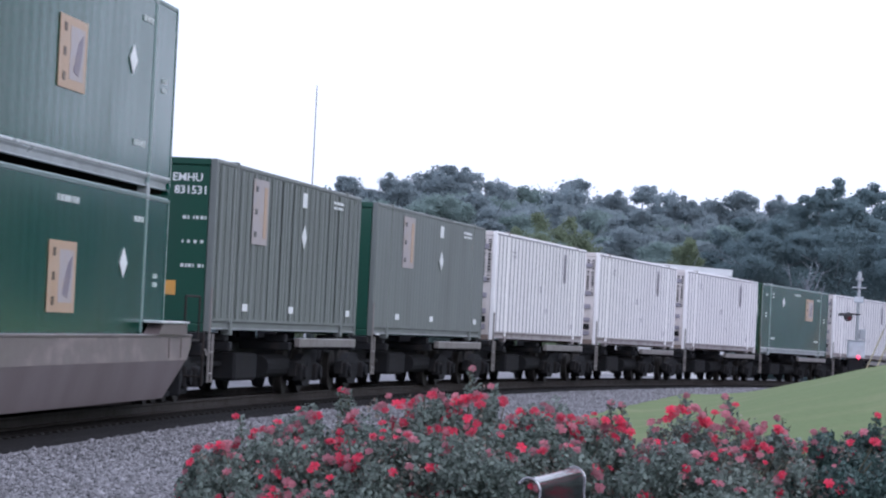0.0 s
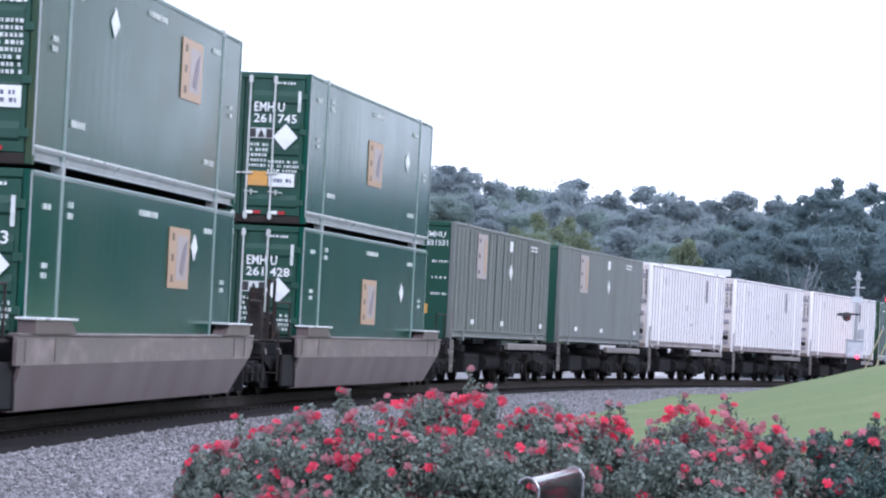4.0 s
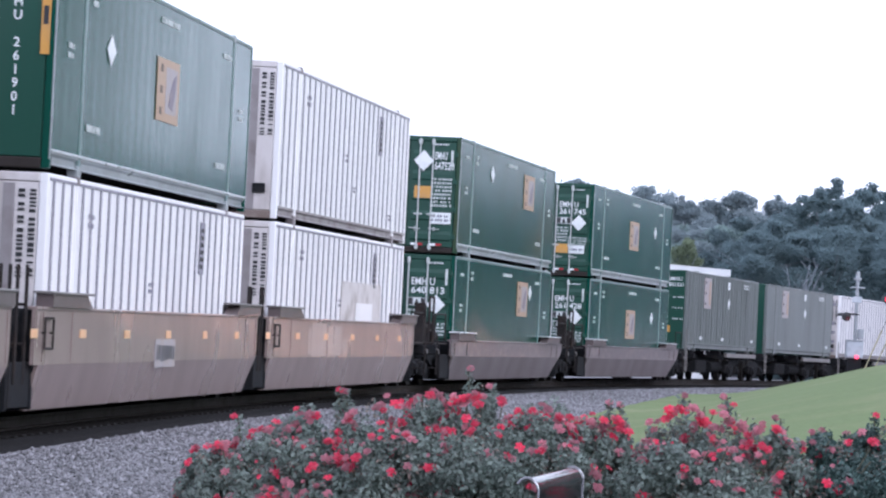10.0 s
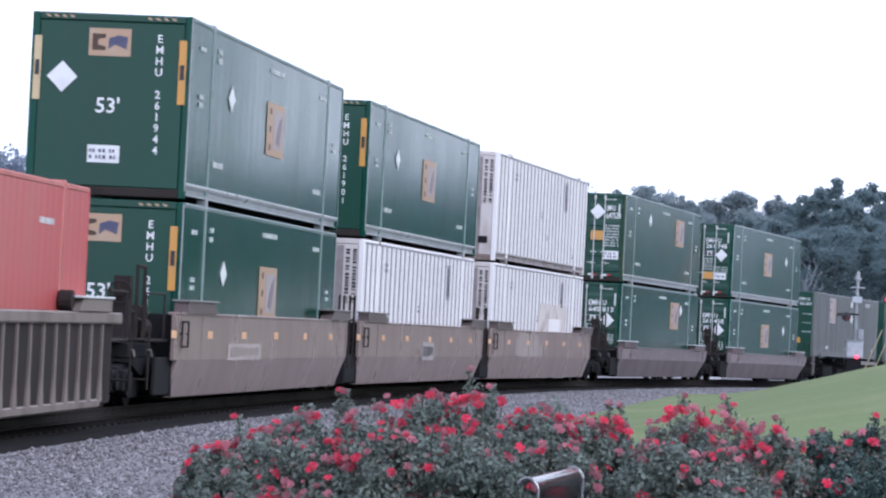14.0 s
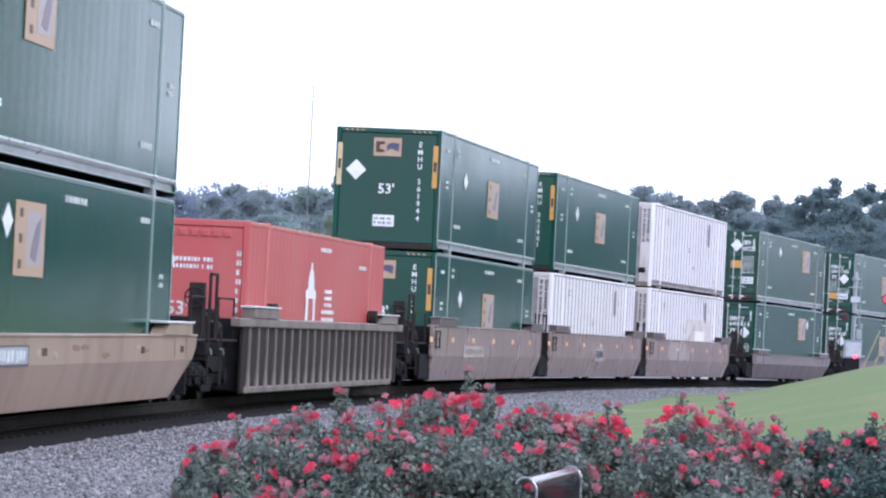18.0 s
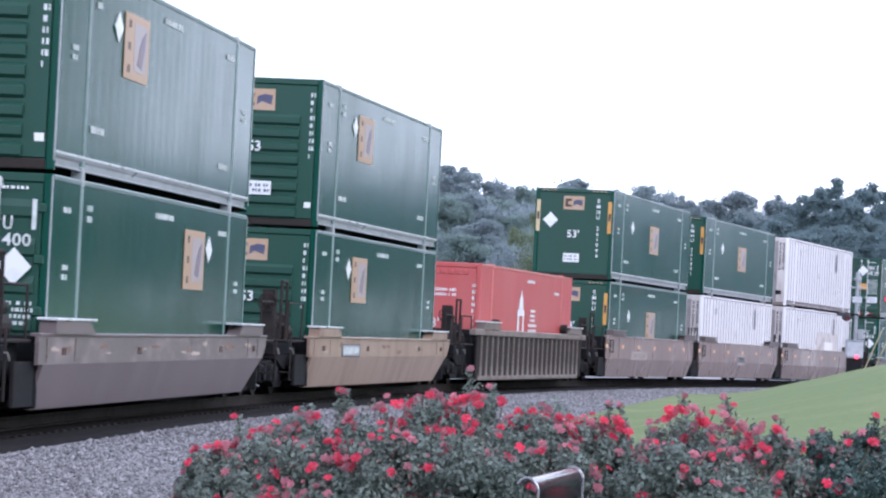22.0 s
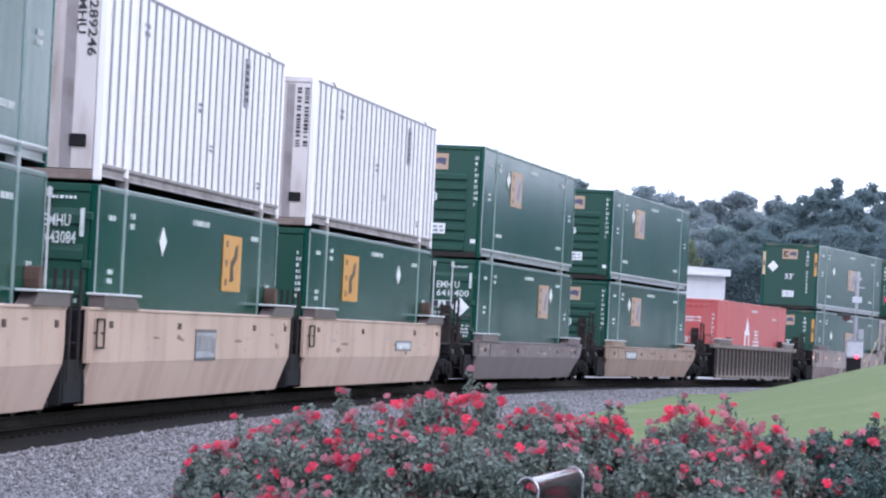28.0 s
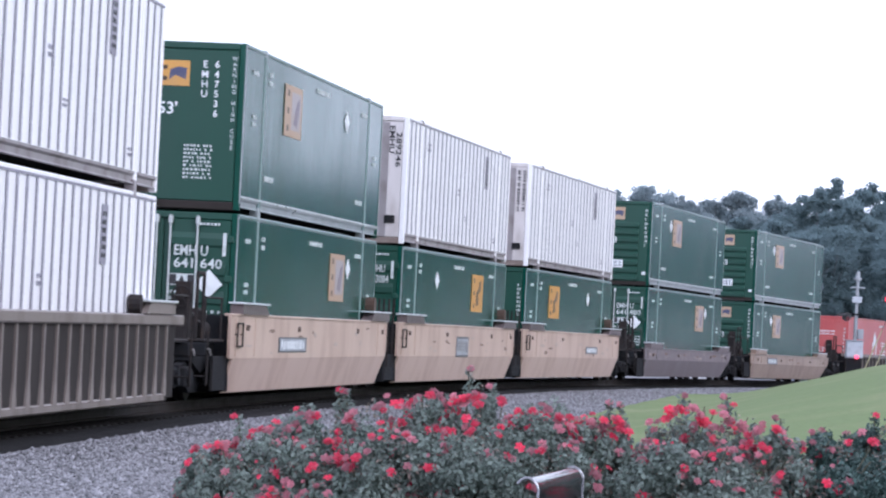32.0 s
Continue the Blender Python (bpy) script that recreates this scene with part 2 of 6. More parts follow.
LAMP_MID = glow("glowing red lens", (0.9, 0.04, 0.08), 0.7)
LAMP_HEAD = glow("lit headlight lens", (1.0, 0.46, 0.29), 4200.0)
LAMP_RED = glow("lit red lens", (1.0, 0.06, 0.12), 2.6)


def ground_material(name, a, b, fine, bump):
    """Two tones of loose soil or grass, mottled at several sizes."""
    return mat(name, a, 0.95, var=0.45, scale=0.35, fine=fine, dirt=b, dirty=0.8, bump=bump, spec=0.15)


GRAVEL = ground_material("packed crushed stone", (0.24, 0.235, 0.25), (0.17, 0.166, 0.176), 30, 0.8)
GRASS = ground_material("mown grass", (0.155, 0.202, 0.092), (0.245, 0.255, 0.145), 9, 0.6)

# ---- mesh helpers ----
CACHE = {}


def box(bm, x0, x1, y0, y1, z0, z1):
    v = [bm.verts.new((x, y, z)) for x in (x0, x1) for y in (y0, y1) for z in (z0, z1)]
    for f in ((0, 1, 3, 2), (4, 6, 7, 5), (0, 4, 5, 1), (2, 3, 7, 6), (0, 2, 6, 4), (1, 5, 7, 3)):
        bm.faces.new([v[i] for i in f])
    return bm


def soft_box(x0, x1, y0, y1, z0, z1, r=0.015):
    bm = box(bmesh.new(), x0, x1, y0, y1, z0, z1)
    bmesh.ops.recalc_face_normals(bm, faces=bm.faces)
    bmesh.ops.bevel(bm, geom=bm.edges[:], offset=min(r, 0.45 * min(abs(x1 - x0), abs(y1 - y0), abs(z1 - z0))), segments=1, affect="EDGES")
    return bm


def rod(bm, a, b, r, sides=8, r2=None):
    a, b = Vector(a), Vector(b)
    m = Matrix.Translation((a + b) / 2) @ (b - a).to_track_quat("Z", "Y").to_matrix().to_4x4()
    bmesh.ops.create_cone(bm, cap_ends=True, segments=sides, radius1=r, radius2=r if r2 is None else r2, depth=(b - a).length, matrix=m)
    return bm


def prism(profile, y0, y1):
    """A solid whose outline in x and z is profile, between two y."""
    bm = bmesh.new()
    a = [bm.verts.new((x, y0, z)) for x, z in profile]
    b = [bm.verts.new((x, y1, z)) for x, z in profile]
    bm.faces.new(a)
    bm.faces.new(b[::-1])
    for i in range(len(a)):
        j = (i + 1) % len(a)
        bm.faces.new((a[j], a[i], b[i], b[j]))
    bmesh.ops.recalc_face_normals(bm, faces=bm.faces)
    return bm


def swept(profile, x0, x1):
    """A solid whose outline in y and z is profile, between two x."""
    bm = bmesh.new()
    a = [bm.verts.new((x0, y, z)) for y, z in profile]
    b = [bm.verts.new((x1, y, z)) for y, z in profile]
    bm.faces.new(a)
    bm.faces.new(b[::-1])
    for i in range(len(a)):
        j = (i + 1) % len(a)
        bm.faces.new((a[j], a[i], b[i], b[j]))
    bmesh.ops.recalc_face_normals(bm, faces=bm.faces)
    return bm


def to_mesh(bm, name="piece"):
    if isinstance(bm, bpy.types.Mesh):
        return bm
    me = bpy.data.meshes.new(name)
    bm.to_mesh(me)
    bm.free()
    return me


def shared(key, make):
    if key not in CACHE:
        CACHE[key] = to_mesh(make(), str(key[0]))
    return CACHE[key]


def part(name, shape, material, parent, label="", at=None, kind=""):
    me = to_mesh(shape, name)
    if not me.materials:
        me.materials.append(material)
    ob = new(name, me)
    if me.materials[0] != material:
        ob.material_slots[0].link = "OBJECT"
        ob.material_slots[0].material = material
    ob.parent = parent
    if at is not None:
        ob.matrix_basis = at
    return tagged(ob, label, kind=kind)


def thing(name, label, category, group="", kind=""):
    return tagged(new(name), label, category, group, kind)


def letters(text, size, key=""):
    """A flat mesh of text in its own x and y, centred, of the given letter height."""
    def make():
        cu = bpy.data.curves.new("letters", "FONT")
        cu.body = text
        cu.align_x, cu.align_y = "CENTER", "CENTER"
        cu.size = size * 1.42
        cu.extrude = 0.002
        cu.resolution_u = 2
        cu.offset = size * 0.02
        ob = bpy.data.objects.new("letters", cu)
        me = bpy.data.meshes.new_from_object(ob)
        bpy.data.objects.remove(ob)
        return me
    return shared(("letters", text, size), make)


# Faces of a container: x along the train, y to its far side, z up. END faces -x, SIDE faces -y.
END = Matrix(((0, 0, -1, 0), (-1, 0, 0, 0), (0, 1, 0, 0), (0, 0, 0, 1)))
SIDE = Matrix(((1, 0, 0, 0), (0, 0, -1, 0), (0, 1, 0, 0), (0, 0, 0, 1)))


def on_end(lat, z, x=-8.09):
    return Matrix.Translation((x, -lat, z)) @ END


def on_side(x, z, y=-1.306):
    return Matrix.Translation((x, y, z)) @ SIDE


def panel(w, h, t=0.004):
    return shared(("panel", w, h), lambda: box(bmesh.new(), -w / 2, w / 2, -h / 2, h / 2, -t, t))


def lozenge(w, h):
    def make():
        bm = bmesh.new()
        ring = [(w / 2, 0), (0, h / 2), (-w / 2, 0), (0, -h / 2)]
        top = [bm.verts.new((x, y, 0.004)) for x, y in ring]
        low = [bm.verts.new((x, y, -0.004)) for x, y in ring]
        bm.faces.new(top)
        for i in range(4):
            bm.faces.new((low[i], low[(i + 1) % 4], top[(i + 1) % 4], top[i]))
        return bm
    return shared(("lozenge", w, h), make)


def bars(rows, w, h, seed):
    """Lines of small print, too small to read, as plain bars."""
    def make():
        rng = random.Random(seed)
        bm = bmesh.new()
        for r in range(rows):
            y, x = h / 2 - (r + 0.5) * h / rows, -w / 2
            while x < w / 2 - 0.02:
                d = min(rng.uniform(0.022, 0.055), w / 2 - x)
                box(bm, x, x + d, y - 0.28 * h / rows, y + 0.28 * h / rows, -0.002, 0.003)
                x += d + rng.choice((0.02, 0.024, 0.03, 0.065))
        return bm
    return shared(("bars", rows, w, h, seed), make)


def tall_marks(w, h, seed):
    """One line of large worn marks, too worn to read, as plain upright bars."""
    def make():
        rng = random.Random(seed)
        bm, x = bmesh.new(), -w / 2
        while x < w / 2 - 0.05:
            d = min(rng.uniform(0.06, 0.16), w / 2 - x)
            box(bm, x, x + d, -h / 2 * rng.uniform(0.6, 1.0), h / 2 * rng.uniform(0.7, 1.0), -0.002, 0.003)
            x += d + rng.uniform(0.05, 0.16)
        return bm
    return shared(("tall_marks", w, h, seed), make)


def corrugated(x0, x1, z0, z1, depth, pitch, flat=0.5, slope=0.2):
    """A pressed sheet facing -y: outer ribs at y 0, valleys depth behind; with a back, 3 cm thick."""
    def make():
        xs, x = [(x0, 0.0)], x0 + pitch * 0.25
        while x + pitch <= x1 + 1e-6:
            a = pitch * slope
            xs += [(x, 0.0), (x + a, depth), (x + pitch * (1 - flat), depth), (x + pitch * (1 - flat) + a, 0.0)]
            x += pitch
        xs.append((x1, 0.0))
        verts, faces = [], []
        for px, py in xs:
            verts += [(px, py, z0), (px, py, z1)]
        k = len(xs)
        for i in range(k - 1):
            faces.append((2 * i, 2 * i + 2, 2 * i + 3, 2 * i + 1))
        verts += [(x0, depth + 0.03, z0), (x0, depth + 0.03, z1), (x1, depth + 0.03, z0), (x1, depth + 0.03, z1)]
        faces += [(2 * k, 2 * k + 1, 2 * k + 3, 2 * k + 2), (0, 1, 2 * k + 1, 2 * k), (2 * k - 2, 2 * k + 2, 2 * k + 3, 2 * k - 1)]
        me = bpy.data.meshes.new("sheet")
        me.from_pydata(verts, [], faces)
        return me
    return shared(("corrugated", x0, x1, z0, z1, depth, pitch, flat), make)


# ---- the track: one long curve in plan, by its length s ----
SG = np.linspace(-420, 520, 4701)
TH = radians(7.2959) + 1.6526e-3 * SG - 0.1125e-5 * SG * SG / 2
STEP = SG[1] - SG[0]
TX = np.concatenate([[0], np.cumsum((np.sin(TH[1:]) + np.sin(TH[:-1])) / 2 * STEP)])
TY = np.concatenate([[0], np.cumsum((np.cos(TH[1:]) + np.cos(TH[:-1])) / 2 * STEP)])
ZERO = int(np.argmin(abs(SG)))
TX, TY = TX - TX[ZERO] - 4.0973, TY - TY[ZERO] + 69.1691


def fall(s):
    return -3.134e-5 * np.clip(s, -60, 150) ** 2


def track(s, lat=0.0, z=0.0):
    """A point of the track: lat metres to the right of its middle line, z above the rails."""
    th = np.interp(s, SG, TH)
    return Vector((float(np.interp(s, SG, TX) + lat * np.cos(th)), float(np.interp(s, SG, TY) - lat * np.sin(th)), float(fall(s) + z)))


def riding(s, z=0.0, half=8.6):
    """The pose of a wagon whose middle is at s, on two trucks."""
    a, b = track(s - half, 0, z), track(s + half, 0, z)
    x = (b - a).normalized()
    y = Vector((0, 0, 1)).cross(x).normalized()
    w = x.cross(y)
    m = Matrix((x, y, w)).transposed().to_4x4()
    m.translation = (a + b) / 2
    return m


KNOT_T = np.arange(0, 33, 4.0)
KNOT_S = np.array([-108.08, -78.11, -48.45, -18.40, 11.92, 42.29, 73.24, 104.72, 136.67])


def train_at(t):
    """How far the train has come at t, by a natural cubic through its knots."""
    n, h = len(KNOT_T), 4.0
    a, b = np.eye(n), np.zeros(n)
    for i in range(1, n - 1):
        a[i, i - 1], a[i, i], a[i, i + 1] = h, 4 * h, h
        b[i] = 6 * (KNOT_S[i + 1] - 2 * KNOT_S[i] + KNOT_S[i - 1]) / h
    m = np.linalg.solve(a, b)
    i = min(int(t // 4), n - 2)
    u, v = t - KNOT_T[i], KNOT_T[i + 1] - t
    return float((m[i] * v ** 3 + m[i + 1] * u ** 3) / (6 * h) + (KNOT_S[i] / h - m[i] * h / 6) * v + (KNOT_S[i + 1] / h - m[i + 1] * h / 6) * u)


RIDERS = []          # (thing, place in the train, height over the rails)

# ---- containers, 53 feet long ----
HL, HW, HT, POST = 8.075, 1.3, 2.895, 6.17


def container(name, label, group, body, end, rail, ribs, post=None, sill=None):
    """The bare box: sheets, posts, rails, roof, castings. ribs: (depth, pitch, flat)."""
    t = thing(name, label, "shipping container", group)
    post = post or rail
    d, pitch, flat = ribs
    for i, (a, b) in enumerate(((-HL + 0.09, -POST - 0.08), (-POST + 0.08, POST - 0.08), (POST + 0.08, HL - 0.09))):
        part("side_panel", corrugated(a, b, 0.24, HT - 0.08, d, pitch, flat), body, t, at=Matrix.Translation((0, -HW + 0.008, 0)))
        part("side_panel", corrugated(a, b, 0.24, HT - 0.08, d, pitch, flat), body, t, at=pose(0, HW - 0.008, 0, 0, 0, 180))
    part("roof", shared(("roof",), lambda: soft_box(-HL + 0.03, HL - 0.03, -HW + 0.05, HW - 0.05, HT - 0.045, HT - 0.012)), body, t)
    part("floor", shared(("cfloor",), lambda: box(bmesh.new(), -HL + 0.1, HL - 0.1, -HW + 0.06, HW - 0.06, 0.14, 0.2)), STEEL, t)
    for y in (-1, 1):
        part("top_rail", shared(("top_rail", y), lambda: soft_box(-HL + 0.09, HL - 0.09, y * HW, y * (HW - 0.06), HT - 0.08, HT)), post, t)
        part("bottom_rail", shared(("bottom_rail", y), lambda: swept([(y * (HW - 0.005), 0.24), (y * (HW - 0.005), 0.2), (y * (HW - 0.05), 0.17), (y * (HW - 0.05), 0.09), (y * (HW - 0.005), 0.06), (y * (HW - 0.1), 0.06), (y * (HW - 0.1), 0.24)], -HL + 0.09, HL - 0.09)), rail, t)
        for x in (-1, 1):
            part("corner_post", shared(("corner_post", x, y), lambda: soft_box(x * HL, x * (HL - 0.09), y * HW, y * (HW - 0.12), 0, HT)), body, t)
            part("post", shared(("post", x, y), lambda: soft_box(x * (POST + 0.075), x * (POST - 0.075), y * (HW + 0.006), y * (HW - 0.05), 0, HT + 0.02)), post, t)
            for z in (0, 1):
                part("corner_casting", shared(("casting", x, y, z), lambda: soft_box(x * (POST + 0.09), x * (POST - 0.09), y * (HW + 0.01), y * (HW - 0.16), -0.04 if z == 0 else HT - 0.1, 0.12 if z == 0 else HT + 0.03)), rail, t)
    for x in (-1, 1):
        part("end_wall", shared(("end_wall", x), lambda: box(bmesh.new(), x * (HL - 0.055), x * (HL - 0.1), -HW + 0.115, HW - 0.115, 0.1, HT - 0.1)), end, t)
        part("end_header", shared(("end_header", x), lambda: soft_box(x * HL, x * (HL - 0.09), -HW + 0.12, HW - 0.12, HT - 0.12, HT)), end, t)
        part("end_sill", shared(("end_sill", x), lambda: soft_box(x * HL, x * (HL - 0.09), -HW + 0.12, HW - 0.12, 0.0, 0.14)), sill or end, t)
    return t


def logo(t, at, w, h, film):
    """A coloured board with a dark and a blue shape, no letters."""
    p = part("logo_panel", panel(w, h), film, t, "faded amber panel with dark and blue shapes", at=at)
    def flat(outline):
        bm = prism([(x * w, z * h) for x, z in outline], -0.0035, 0.0035)
        bmesh.ops.rotate(bm, verts=bm.verts, matrix=Matrix.Rotation(radians(-90), 3, "X"))
        bmesh.ops.translate(bm, verts=bm.verts, vec=(0, 0, 0.004))
        return bm
    if w > 1:
        for z in (-0.34, 0.0, 0.34):
            part("logo_mark", shared(("logo_dot", w, z), lambda: flat([(-0.36, z - 0.06), (-0.26, z - 0.06), (-0.26, z + 0.06), (-0.36, z + 0.06)])), BROWN, p)
        if film == YELLOW:
            part("logo_mark", shared(("logo_stroke", w), lambda: flat([(-0.1, -0.34), (0.12, -0.3), (0.05, -0.05), (0.28, 0.1), (0.3, 0.36), (0.14, 0.3), (0.1, 0.14), (-0.1, 0.02)])), BROWN, p)
            return
        part("logo_field", shared(("logo_field", w), lambda: flat([(-0.12, -0.36), (0.4, -0.36), (0.4, 0.38), (-0.12, 0.38)])), FILM_PALE, p, "pale worn field")
        part("logo_mark", shared(("logo_wave", w), lambda: flat([(0.02, -0.24), (0.2, -0.3), (0.3, 0.0), (0.34, 0.3), (0.2, 0.2), (0.1, 0.02)])), BLUE_FADED, p, at=Matrix.Translation((0, 0, 0.006)))
    else:
        part("logo_mark", shared(("logo_block", w, h), lambda: flat([(-0.42, -0.3), (-0.1, -0.3), (-0.1, -0.16), (-0.28, -0.1), (-0.28, 0.1), (-0.1, 0.16), (-0.1, 0.3), (-0.42, 0.3)])), BROWN, p)
        part("logo_mark", shared(("logo_wave", w, h), lambda: flat([(-0.04, -0.26), (0.12, -0.08), (0.4, -0.24), (0.43, 0.2), (0.2, 0.26), (-0.02, 0.14)])), BLUE, p)


def side_marks(t, kind, way, film):
    """Board, lozenge and small print on the near side. way: 1 with the doors to the rear."""
    lx, dx, z = {"a": (-0.1, 4.38, 1.56), "b": (3.2, -3.18, 2.02), "c": (2.85, 4.22, 2.0)}[kind]
    logo(t, on_side(way * lx, z), 1.85, 0.95, film)
    part("reflective_lozenge", lozenge(0.62, 0.44), INK, t, at=on_side(way * dx, z + (0.27 if kind == "a" else 0.2)))
    part("small_print", bars(1, 1.5, 0.16, 1), INK_DIM, t, at=on_side(0.1, 2.6), kind="stuff")
    for x, zz, w, h in ((-7.1, 1.62, 0.35, 0.26), (7.1, 1.62, 0.35, 0.26), (-5.4, 0.66, 0.9, 0.17), (5.2, 0.66, 0.9, 0.17), (-7.1, 2.45, 0.5, 0.14), (5.5, 2.5, 0.8, 0.15), (-5.6, 2.45, 0.35, 0.3)):
        part("small_print", bars(2 if h > 0.2 else 1, w, h, int(x * 10) % 7), INK_DIM, t, at=on_side(x, zz), kind="stuff")


NARROW = Matrix.Diagonal((0.62, 1.0, 1.0, 1.0))


def door_leaf(s):
    return shared(("door", s), lambda: soft_box(-HL + 0.01, -HL + 0.055, min(s * 0.012, s * 1.17), max(s * 0.012, s * 1.17), 0.15, HT - 0.13, 0.01))


def lock_rod():
    return shared(("lock_rod",), lambda: rod(rod(rod(bmesh.new(), (0, 0, 0.06), (0, 0, HT - 0.06), 0.02), (0, 0, 0.08), (0, 0, 0.2), 0.045), (0, 0, HT - 0.2), (0, 0, HT - 0.08), 0.045))


def door_end(t, paint, number, style, ink):
    """Two ribbed doors with lock rods, facing the rear."""
    for s in (-1, 1):
        leaf = part("door", door_leaf(s), paint, t)
        for k in range(5):
            z = 0.42 + 0.5 * k
            part("rib", shared(("door_rib",), lambda: prism([(0, -0.13), (-0.035, -0.09), (-0.035, 0.03), (0, 0.13)], -0.5, 0.5)), paint, leaf, at=Matrix.Translation((-HL + 0.012, s * 0.6, z)))
        for lat in (0.27 if style == "b" else 0.12, 0.6):
            part("lock_rod", lock_rod(), CHROME, leaf, at=Matrix.Translation((-HL - 0.045, -s * lat, 0)))
            part("handle", shared(("handle",), lambda: soft_box(-0.02, 0.0, -0.02, 0.2, -0.022, 0.022)), CHROME, leaf, at=Matrix.Translation((-HL - 0.05, -s * lat - 0.1, 0.95)))
        for k in range(4):
            part("hinge", shared(("hinge",), lambda: soft_box(-0.03, 0.02, -0.07, 0.07, -0.06, 0.06)), paint, leaf, at=Matrix.Translation((-HL, s * 1.16, 0.4 + 0.68 * k)))
    x = -HL - 0.03
    a, b = number.split()
    if style == "b":
        part("placard", lozenge(0.5, 0.52), INK, t, "white diamond placard", at=on_end(0.37, 2.28, x - 0.03))
        part("lettering", letters(a, 0.19), ink, t, at=on_end(0.8, 2.4, x) @ Matrix.Diagonal((0.43, 1.0, 1.0, 1.0)))
        part("lettering", letters(b, 0.19), ink, t, at=on_end(0.89, 2.15, x) @ NARROW)
        part("amber_label", panel(0.42, 0.3), YELLOW, t, at=on_end(0.37, 1.5, x))
        part("white_label", panel(0.52, 0.28), INK, t, at=on_end(0.85, 0.86, x))
        part("small_print", bars(2, 0.46, 0.2, 3), BLUE, t, at=on_end(0.85, 0.86, x - 0.006), kind="stuff")
        part("small_print", bars(8, 0.5, 0.75, 4), INK_DIM, t, at=on_end(0.85, 1.5, x), kind="stuff")
    elif style == "d":
        part("lettering", letters(a, 0.17), ink, t, at=on_end(0.72, 2.36, x - 0.02) @ NARROW)
        part("lettering", letters(b, 0.17), ink, t, at=on_end(0.78, 2.12, x - 0.02) @ NARROW)
        part("small_print", bars(4, 0.5, 0.4, 5), INK_DIM, t, at=on_end(0.8, 1.2, x), kind="stuff")
    else:
        part("lettering", letters(a[:3] + " " + a[3:], 0.18), ink, t, at=on_end(0.5, 2.22, x - 0.02) @ Matrix.Diagonal((0.8, 1.0, 1.0, 1.0)), kind="stuff")
        part("lettering", letters(b[:3] + " " + b[3:], 0.165), ink, t, at=on_end(0.63, 2.0, x - 0.02) @ Matrix.Diagonal((1.12, 1.0, 1.0, 1.0)), kind="stuff")
        part("placard", lozenge(0.48, 0.5), INK, t, "white diamond placard", at=on_end(0.84, 1.66, x - 0.03))
        part("small_print", bars(4, 0.6, 0.35, 5), INK_DIM, t, at=on_end(0.82, 1.05, x), kind="stuff")
        part("small_print", bars(5, 0.4, 0.5, 6), INK_DIM, t, at=on_end(0.3, 1.3, x), kind="stuff")
        part("door_label", panel(0.5, 0.2), INK_DIM, t, "pale bordered label of dark shapes", at=on_end(0.36, 1.72, x - 0.008))
        for lat, w in ((0.2, 0.12), (0.52, 0.12)):
            part("label_mark", panel(w, 0.17), BLACK, t, at=on_end(lat, 1.72, x - 0.014))
        part("label_mark", shared(("label_peak",), lambda: prism([(-0.07, -0.08), (0.07, -0.08), (0.0, 0.08)], -0.004, 0.004)), BLACK, t, at=Matrix.Translation((x - 0.016, -0.36, 1.72)) @ pose(0, 0, 0, 0, 0, 90))
        if style == "a":
            part("amber_label", panel(0.42, 0.28), YELLOW, t, at=on_end(0.32, 0.85, x))
            part("white_label", panel(0.5, 0.26), INK, t, at=on_end(0.8, 0.83, x))
            part("small_print", bars(1, 0.42, 0.13, 9), BLUE, t, at=on_end(0.8, 0.82, x - 0.006), kind="stuff")
    for lat in (0.2, 0.68):
        part("reflective_tape", panel(0.14, 0.06), INK, t, "white reflective tape", at=on_end(lat, 0.2, x - 0.012))
        part("reflective_tape", panel(0.14, 0.06), TAPE_RED, t, "red reflective tape", at=on_end(lat + 0.15, 0.2, x - 0.012))
        part("handle", shared(("lock_handle",), lambda: rod(rod(bmesh.new(), (0, -0.15, 0), (0, 0.13, 0.02), 0.016, 6), (0, -0.02, -0.05), (0, -0.02, 0.06), 0.02, 6)), CHROME, t, at=Matrix.Translation((-HL - 0.06, -lat, 0.58)))
    part("small_print", bars(1, 0.36, 0.07, 2), INK, t, at=on_end(0.8, HT - 0.2, x), kind="stuff")
    part("small_print", panel(0.06, 0.4), INK_DIM, t, at=on_end(1.08, 2.35, x))


def stacked(text, size):
    return letters("\n".join(text), size)


